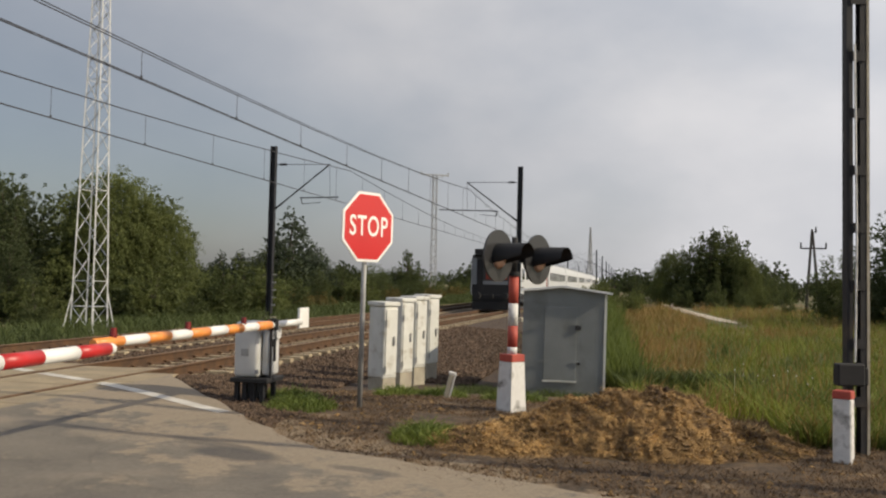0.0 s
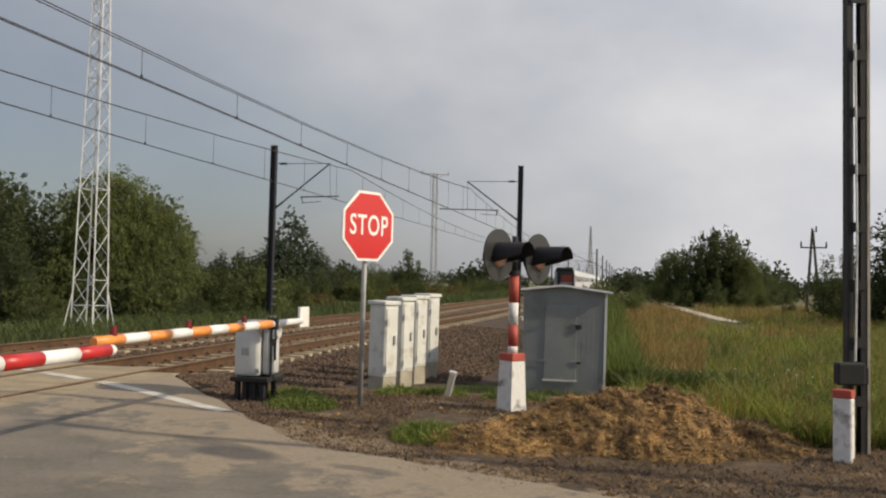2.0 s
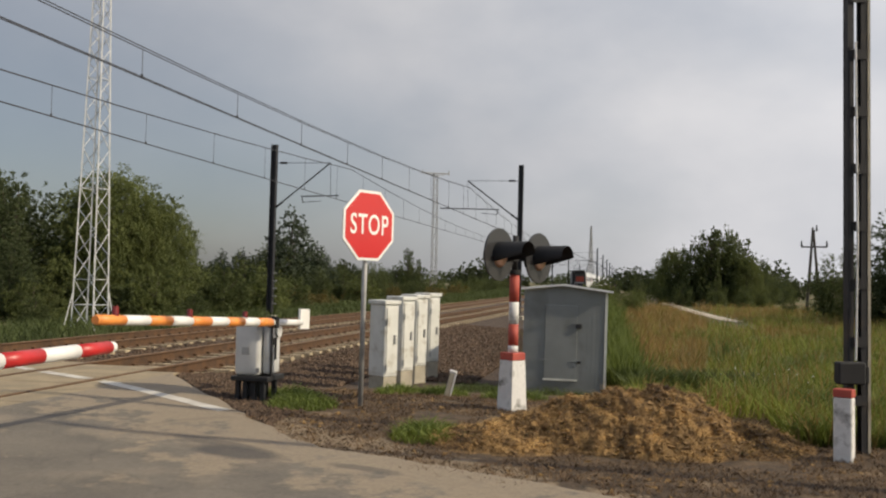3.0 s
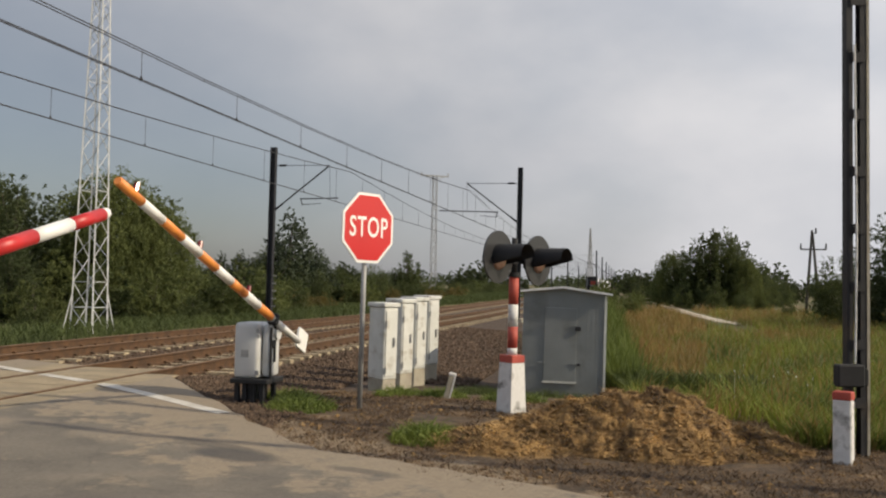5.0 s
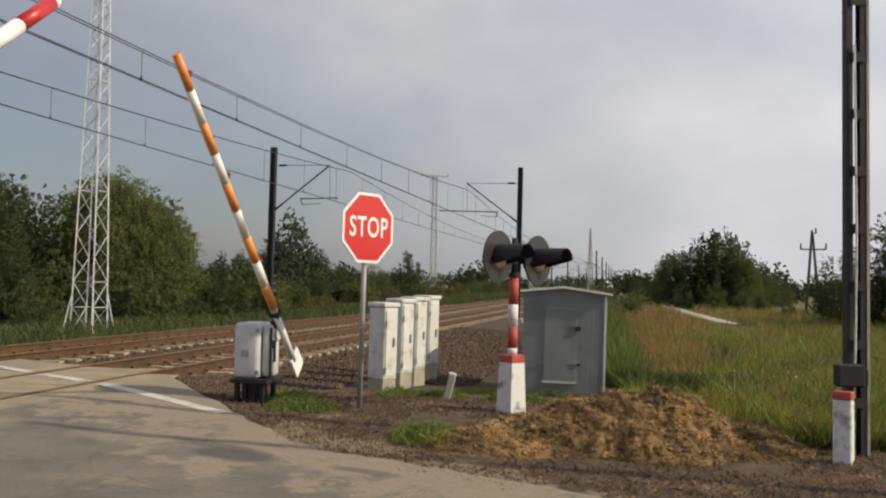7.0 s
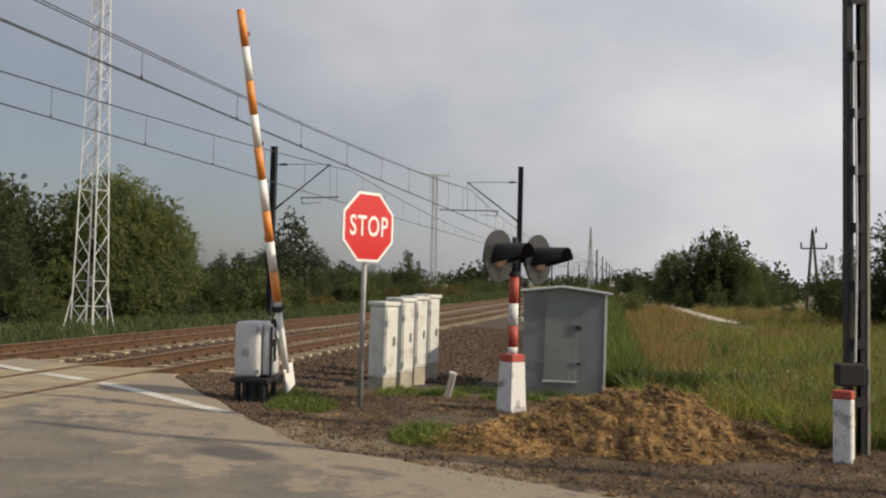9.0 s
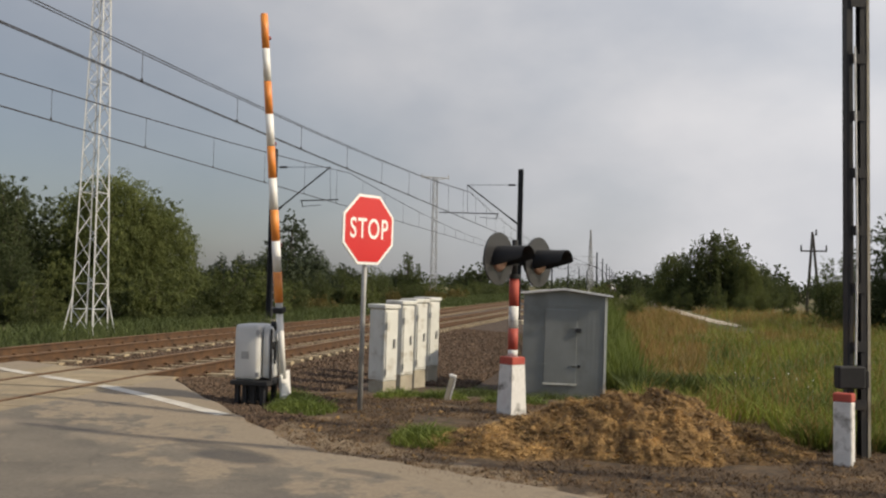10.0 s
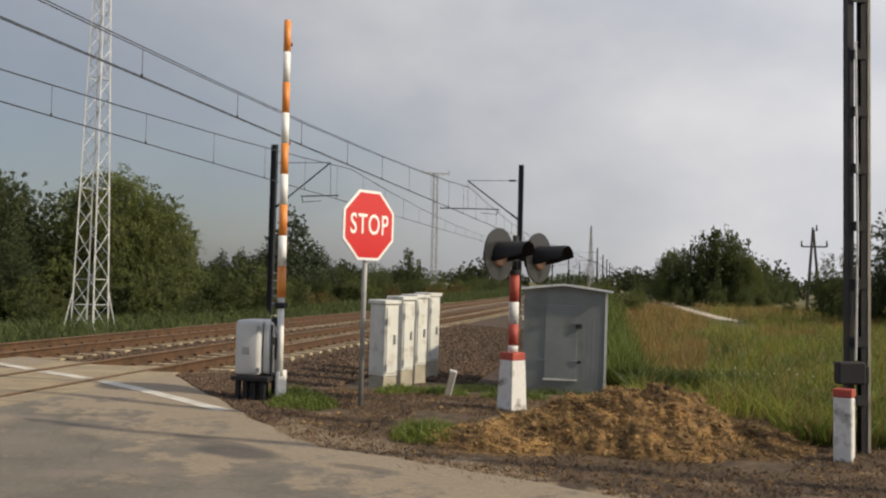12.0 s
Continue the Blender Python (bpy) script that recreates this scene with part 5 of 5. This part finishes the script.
FIELD, CON, LINE = "trees beyond the tracks", "conifers", "bushes"
TREES = {
    "dark": build_tree("round", 7.0, 5.6, 25000, 0.074, "leaf_dark", "dense dark green broadleaf tree with upright tops", 1, FIELD),
    "dark2": build_tree("round", 6.8, 6.0, 25000, 0.074, "leaf", "dense green broadleaf tree with a ragged top", 2, FIELD),
    "willow": build_tree("willow", 7.4, 6.6, 34000, 0.090, "leaf_light", "rounded light green willow tree with hanging twigs", 3, FIELD),
    "conifer": build_tree("conifer", 8.0, 6.0, 20000, 0.10, "needle", "dark conifer with a ragged pointed top", 4, CON),
    "bush": build_tree("bush", 3.2, 4.6, 6500, 0.085, "leaf", "low green roadside bush", 5, LINE),
    "bush2": build_tree("bush", 3.0, 4.2, 6500, 0.085, "leaf_light", "light green shrubby bush", 6, LINE),
    "olive": build_tree("bush", 2.2, 4.0, 5500, 0.085, "leaf_olive", "ochre and olive dry-leaved shrub", 8, LINE),
    "poplar": build_tree("poplar", 7.6, 3.6, 16000, 0.078, "leaf", "slim upright green broadleaf tree", 7, FIELD),
    "far": build_tree("round", 6.8, 6.0, 2600, 0.26, "leaf_dark", "distant dark green tree", 9, FIELD),
}


def plant(kind, x, y, s=1.0, sz=None, turn=None):
    sz = sz or s
    z = ground_z(x, y) - 0.05
    turn = random.uniform(0, 360) if turn is None else turn
    ob = copy_thing(TREES[kind], pose(x, y, z, 0, 0, turn))
    ob.scale = (s, s, sz)
    return ob


random.seed(11)
# dense stand behind the tower
for k, x, y, s, sz in (("dark", -37, 38, 1.1, 1.2), ("dark2", -33.5, 41, 1.1, 1.22), ("dark", -30.5, 39, 1.05, 1.12), ("dark2", -36, 45, 1.15, 1.2), ("dark", -29, 43, 1.1, 1.15), ("dark2", -41, 42, 1.15, 1.25),
                       ("willow", -26.7, 41.5, 1.02, 1.05), ("willow", -25.0, 43, 0.80, 0.88), ("bush2", -22.6, 41, 0.9, 1.1), ("dark2", -27.5, 47, 1.1, 1.1), ("bush2", -22.0, 38, 0.9, 0.95), ("bush", -24, 37, 0.9, 0.95), ("dark", -28, 35.5, 0.55, 0.6),
                       ("dark", -31, 34, 0.55, 0.6), ("bush", -20.4, 42, 0.85, 0.9), ("bush2", -26, 34.5, 0.7, 0.75), ("dark", -34, 33, 0.55, 0.6), ("bush", -29.5, 32.5, 0.6, 0.6), ("bush2", -19.5, 45, 0.9, 0.9), ("bush", -21.5, 47, 1.1, 1.1),
                       ("bush", -23.6, 31.5, 0.45, 0.5), ("bush2", -21.6, 31.0, 0.36, 0.4), ("bush2", -26.0, 30.5, 0.4, 0.42), ("bush", -19.0, 36, 0.45, 0.45)):
    plant(k, x, y, s, sz)
# conifers and hedge going away along the line
for k, x, y, s in (("conifer", -26.4, 66, 1.0), ("dark2", -27.2, 65, 0.78), ("conifer", -25.3, 69, 0.66), ("dark", -29.5, 67, 0.68), ("conifer", -35.3, 72, 0.58), ("conifer", -33.4, 72, 0.6), ("dark", -31.2, 73, 0.62),
                   ("dark2", -25.2, 72, 0.6), ("dark", -27.0, 82, 0.62), ("dark2", -24.8, 84, 0.6), ("poplar", -25.3, 100, 0.88), ("dark", -27.2, 96, 0.55), ("bush", -33, 60, 1.1), ("bush2", -29, 58, 0.9)):
    plant(k, x, y, s)
for i in range(46):
    y = 48 + 2.9 * i + random.uniform(-1, 1)
    x = -19.5 - random.uniform(0, 5.5) - 0.012 * y
    plant(random.choice(("bush", "bush2", "bush")) if i % 5 else "dark2", x, y, random.uniform(0.6, 0.95) * (1.0 if i % 5 else 0.5))
for x, y, s in ((-21.6, 55, 0.75), (-20.4, 57, 0.6), (-24.5, 60, 0.8), (-20.8, 66, 0.7), (-21.4, 78, 0.8), (-20.0, 90, 0.8), (-23.5, 52, 0.6), (-21.0, 108, 0.9)):
    plant("olive", x, y, s)
# meadow trees: tall pointed middle, low shoulders
for k, x, y, s, sz in (("dark2", 3.5, 104, 0.55, 0.62), ("willow", 4.6, 100, 0.60, 0.74), ("dark2", 5.6, 99, 0.66, 0.88), ("poplar", 6.6, 97, 1.1, 0.86), ("dark2", 7.6, 96, 0.72, 1.06), ("poplar", 8.4, 95, 1.15, 1.10), ("poplar", 9.6, 96, 1.25, 1.06),
                       ("dark2", 10.4, 96, 0.74, 1.14), ("poplar", 11.4, 97, 1.15, 1.04), ("willow", 12.0, 95, 0.56, 0.66), ("dark", 13.2, 99, 0.66, 0.80), ("dark2", 14.6, 102, 0.66, 0.70), ("dark", 16.2, 106, 0.6, 0.56), ("dark2", 18.6, 114, 0.55, 0.45),
                       ("bush", 11.0, 88, 0.55, 0.60), ("bush", 5.6, 94, 0.7, 0.8), ("bush", 8.6, 92, 0.7, 0.8), ("bush", 13.6, 95, 0.6, 0.5), ("bush", 12.6, 74, 0.32, 0.36)):
    plant(k, x, y, s, sz * 1.12)
for k, x, y, s in (("dark", 15.4, 55, 1.1), ("dark2", 18.4, 54, 1.15), ("dark", 21, 58, 1.05), ("dark2", 13.4, 60, 0.7), ("bush", 13.8, 56, 0.7), ("bush", 16.2, 52, 0.7), ("dark2", 24, 52, 1.0)):
    plant(k, x, y, s)
# shrubs along the bank behind the hut
for k, x, y, s in (("bush2", -1.5, 24, 0.36), ("bush2", -1.9, 29, 0.44), ("bush2", -2.2, 36, 0.5), ("bush2", -2.4, 45, 0.55), ("bush2", -2.6, 56, 0.65), ("bush2", -2.6, 68, 0.75), ("bush2", -2.2, 82, 0.85), ("bush", -2.2, 100, 1.0), ("bush", 0.4, 17.0, 0.16), ("bush2", -0.9, 33, 0.35), ("bush2", 0.3, 70, 0.55), ("bush2", 0.7, 86, 0.65), ("bush2", -0.8, 58, 0.45), ("bush", 1.6, 112, 0.8)):
    plant(k, x, y, s)
for x, y, s in ((0.6, 190, 0.9), (2.6, 205, 1.0), (-0.8, 215, 1.0), (1.6, 165, 0.5), (24, 140, 0.55), (27, 150, 0.6), (22, 155, 0.5), (29, 142, 0.6), (4.6, 180, 0.8)):
    plant("far", x, y, s)
# scattered far growth towards the horizon
for i in range(60):
    y = random.uniform(150, 420)
    x = random.choice((-1, 1)) * random.uniform(14, 30 + 0.42 * y)
    if x < 0:
        x -= 12
    plant("far", x, y, random.uniform(0.7, 1.2))
for ob in TREES.values():
    for c in (*ob.children_recursive, ob):
        bpy.data.objects.remove(c)


def build_far_woods():
    """A long uneven belt of woods close to the horizon."""
    blobs = []
    for i in range(900):
        a = radians(random.uniform(-48, 60))
        d = random.uniform(620, 900)
        blobs.append((math.sin(a) * d, math.cos(a) * d, random.uniform(0, 4.5), random.uniform(3, 6.5)))
    v, f = leaf_cloud(blobs, 60000, 1.0, 0.5, 5)
    tagged(raw("far_woods", v, f, "leaf_dark"), "distant belt of hazy green woods", "woods", kind="stuff")


build_far_woods()


# ---- train ----
def build_train():
    ob = empty("passenger_train", pose(-8.4, 55.3, 0), "white passenger train with a grey and red rear end", "train")
    length, gap = 24.0, 0.7
    for k in range(7):
        y = k * (length + gap)
        w, z0, z1 = 1.40, 0.95, 3.95
        sec = [(-w + 0.05, z0), (w - 0.05, z0), (w, z0 + 0.3), (w - 0.04, 2.9), (w - 0.22, 3.55), (w - 0.75, z1 - 0.08), (0, z1), (-w + 0.75, z1 - 0.08), (-w + 0.22, 3.55), (-w + 0.04, 2.9), (-w, z0 + 0.3)]
        bm = bmesh.new()
        rings = [[bm.verts.new((x, yy, z)) for x, z in sec] for yy in (y, y + length)]
        for i in range(len(sec)):
            bm.faces.new((rings[0][i], rings[0][(i + 1) % len(sec)], rings[1][(i + 1) % len(sec)], rings[1][i]))
        bm.faces.new(rings[0]), bm.faces.new(rings[1][::-1])
        for f in bm.faces:
            c = f.calc_center_median()
            if c.z > 3.5 or c.z < 1.0:
                f.material_index = 1
        coach = part("coach_body", bm, ["coach", "coachgrey"], ob, "white coach body with a grey roof")
        for s in (-1, 1):
            for i in range(9):
                yy = y + 2.2 + 2.25 * i
                part("window", box(s * (w - 0.03) - 0.012, s * (w - 0.03) + 0.012, yy, yy + 1.4, 1.95, 2.75), "glass", coach)
            for yy in (y + 0.5, y + length - 1.4):
                part("door", box(s * (w - 0.02) - 0.015, s * (w - 0.02) + 0.015, yy, yy + 0.9, 1.0, 2.85), "coachred" if k == 0 else "coach", coach)
        part("underframe", box(-1.2, 1.2, y + 1.0, y + length - 1.0, 0.45, 0.945), "black", coach)
        for yy in (y + 3.5, y + length - 3.5):
            bogie = part("bogie", box(-1.1, 1.1, yy - 1.6, yy + 1.6, 0.3, 0.62, 0.05), "black", ob)
            for dy in (-1.25, 1.25):
                for s in (-0.75, 0.75):
                    part("wheel", rod((s - 0.06, yy + dy, 0.46), (s + 0.06, yy + dy, 0.46), 0.46, n=20), "dark", bogie)
        if k:
            part("gangway", box(-0.8, 0.8, y - gap, y, 1.0, 3.4), "black", ob)
        part("roof_vent", box(-0.4, 0.4, y + 8, y + 11, 3.9, 4.1, 0.05), "coachgrey", coach)
    # rear end
    part("end_wall", box(-1.30, 1.30, -0.03, -0.002, 1.0, 3.5, 0.01), "enddark", ob, "dark grey end wall")
    part("end_panel", box(-0.42, 0.95, -0.05, -0.0305, 1.95, 2.85), "coachred", ob, "orange-red end panel")
    part("gangway_door", box(-1.0, -0.6, -0.07, -0.0605, 1.0, 3.2), "black", ob)
    part("end_roof", box(-1.15, 1.15, -0.25, -0.002, 3.4, 3.9, 0.08), "black", ob, "dark roof end")
    part("buffer_beam", box(-1.25, 1.25, -0.2, -0.002, 0.55, 0.99, 0.02), "black", ob)
    for s in (-0.875, 0.875):
        part("buffer", rod((s, -0.7, 0.9), (s, -0.2, 0.9), 0.2, n=16), "black", ob)
    part("coupling", box(-0.12, 0.12, -0.5, -0.2, 0.75, 1.0), "black", ob)
    part("skirt", box(-1.25, 1.25, -0.3, 0.9, 0.04, 0.54), "black", ob, "black snow plough")
    part("end_lower", box(-1.32, 1.32, -0.06, -0.0305, 0.99, 1.62), "black", ob, "black lower end panel")
    part("corner_post", box(-1.36, -1.02, -0.045, -0.0305, 1.63, 3.3), "coachgrey", ob, "grey corner post")
    part("end_sill", box(-0.7, 1.0, -0.055, -0.0305, 1.63, 1.86), "coachgrey", ob, "grey band under the panel")
    return ob


train = build_train()


# ---- moving things ----
def motions():
    far = [(0, 0), (2.4, 0.2), (2.6, 0.7), (2.8, 1.7), (3.0, 2.8), (3.2, 4.1), (4.0, 11.2), (4.8, 19.3), (5.0, 21.5), (5.5, 27.2), (6.0, 33.3), (6.5, 39.5), (7.0, 45.8), (7.2, 48.3),
           (8.0, 58.2), (8.8, 67.4), (9.5, 74.6), (10.0, 79.0), (10.5, 83.0), (11.0, 86.3), (11.5, 88.5), (12.0, 89.6)]
    home = far_arm.location.copy()
    walk(far_arm, [(t, pose(*home, a, 0, 0)) for t, a in far])
    near = [(0, 0), (2.8, -0.3), (3.0, 0), (3.2, 0.5), (4.0, 6.0), (4.8, 13.0), (5.5, 20.5), (6.0, 26.1), (6.5, 31.8), (7.0, 37.6), (8.0, 49.5), (9.0, 61), (10.0, 71.5), (11.0, 80.5), (12.0, 86.5)]
    home2 = near_arm.location.copy()
    walk(near_arm, [(t, pose(*home2, a, 0, 0)) for t, a in near])
    walk(train, [(t, pose(-8.4, 55.3 + 32.6 * t, rail_z(55.3 + 32.6 * t))) for t in (0, 1, 2, 4, 8, 12)])


motions()
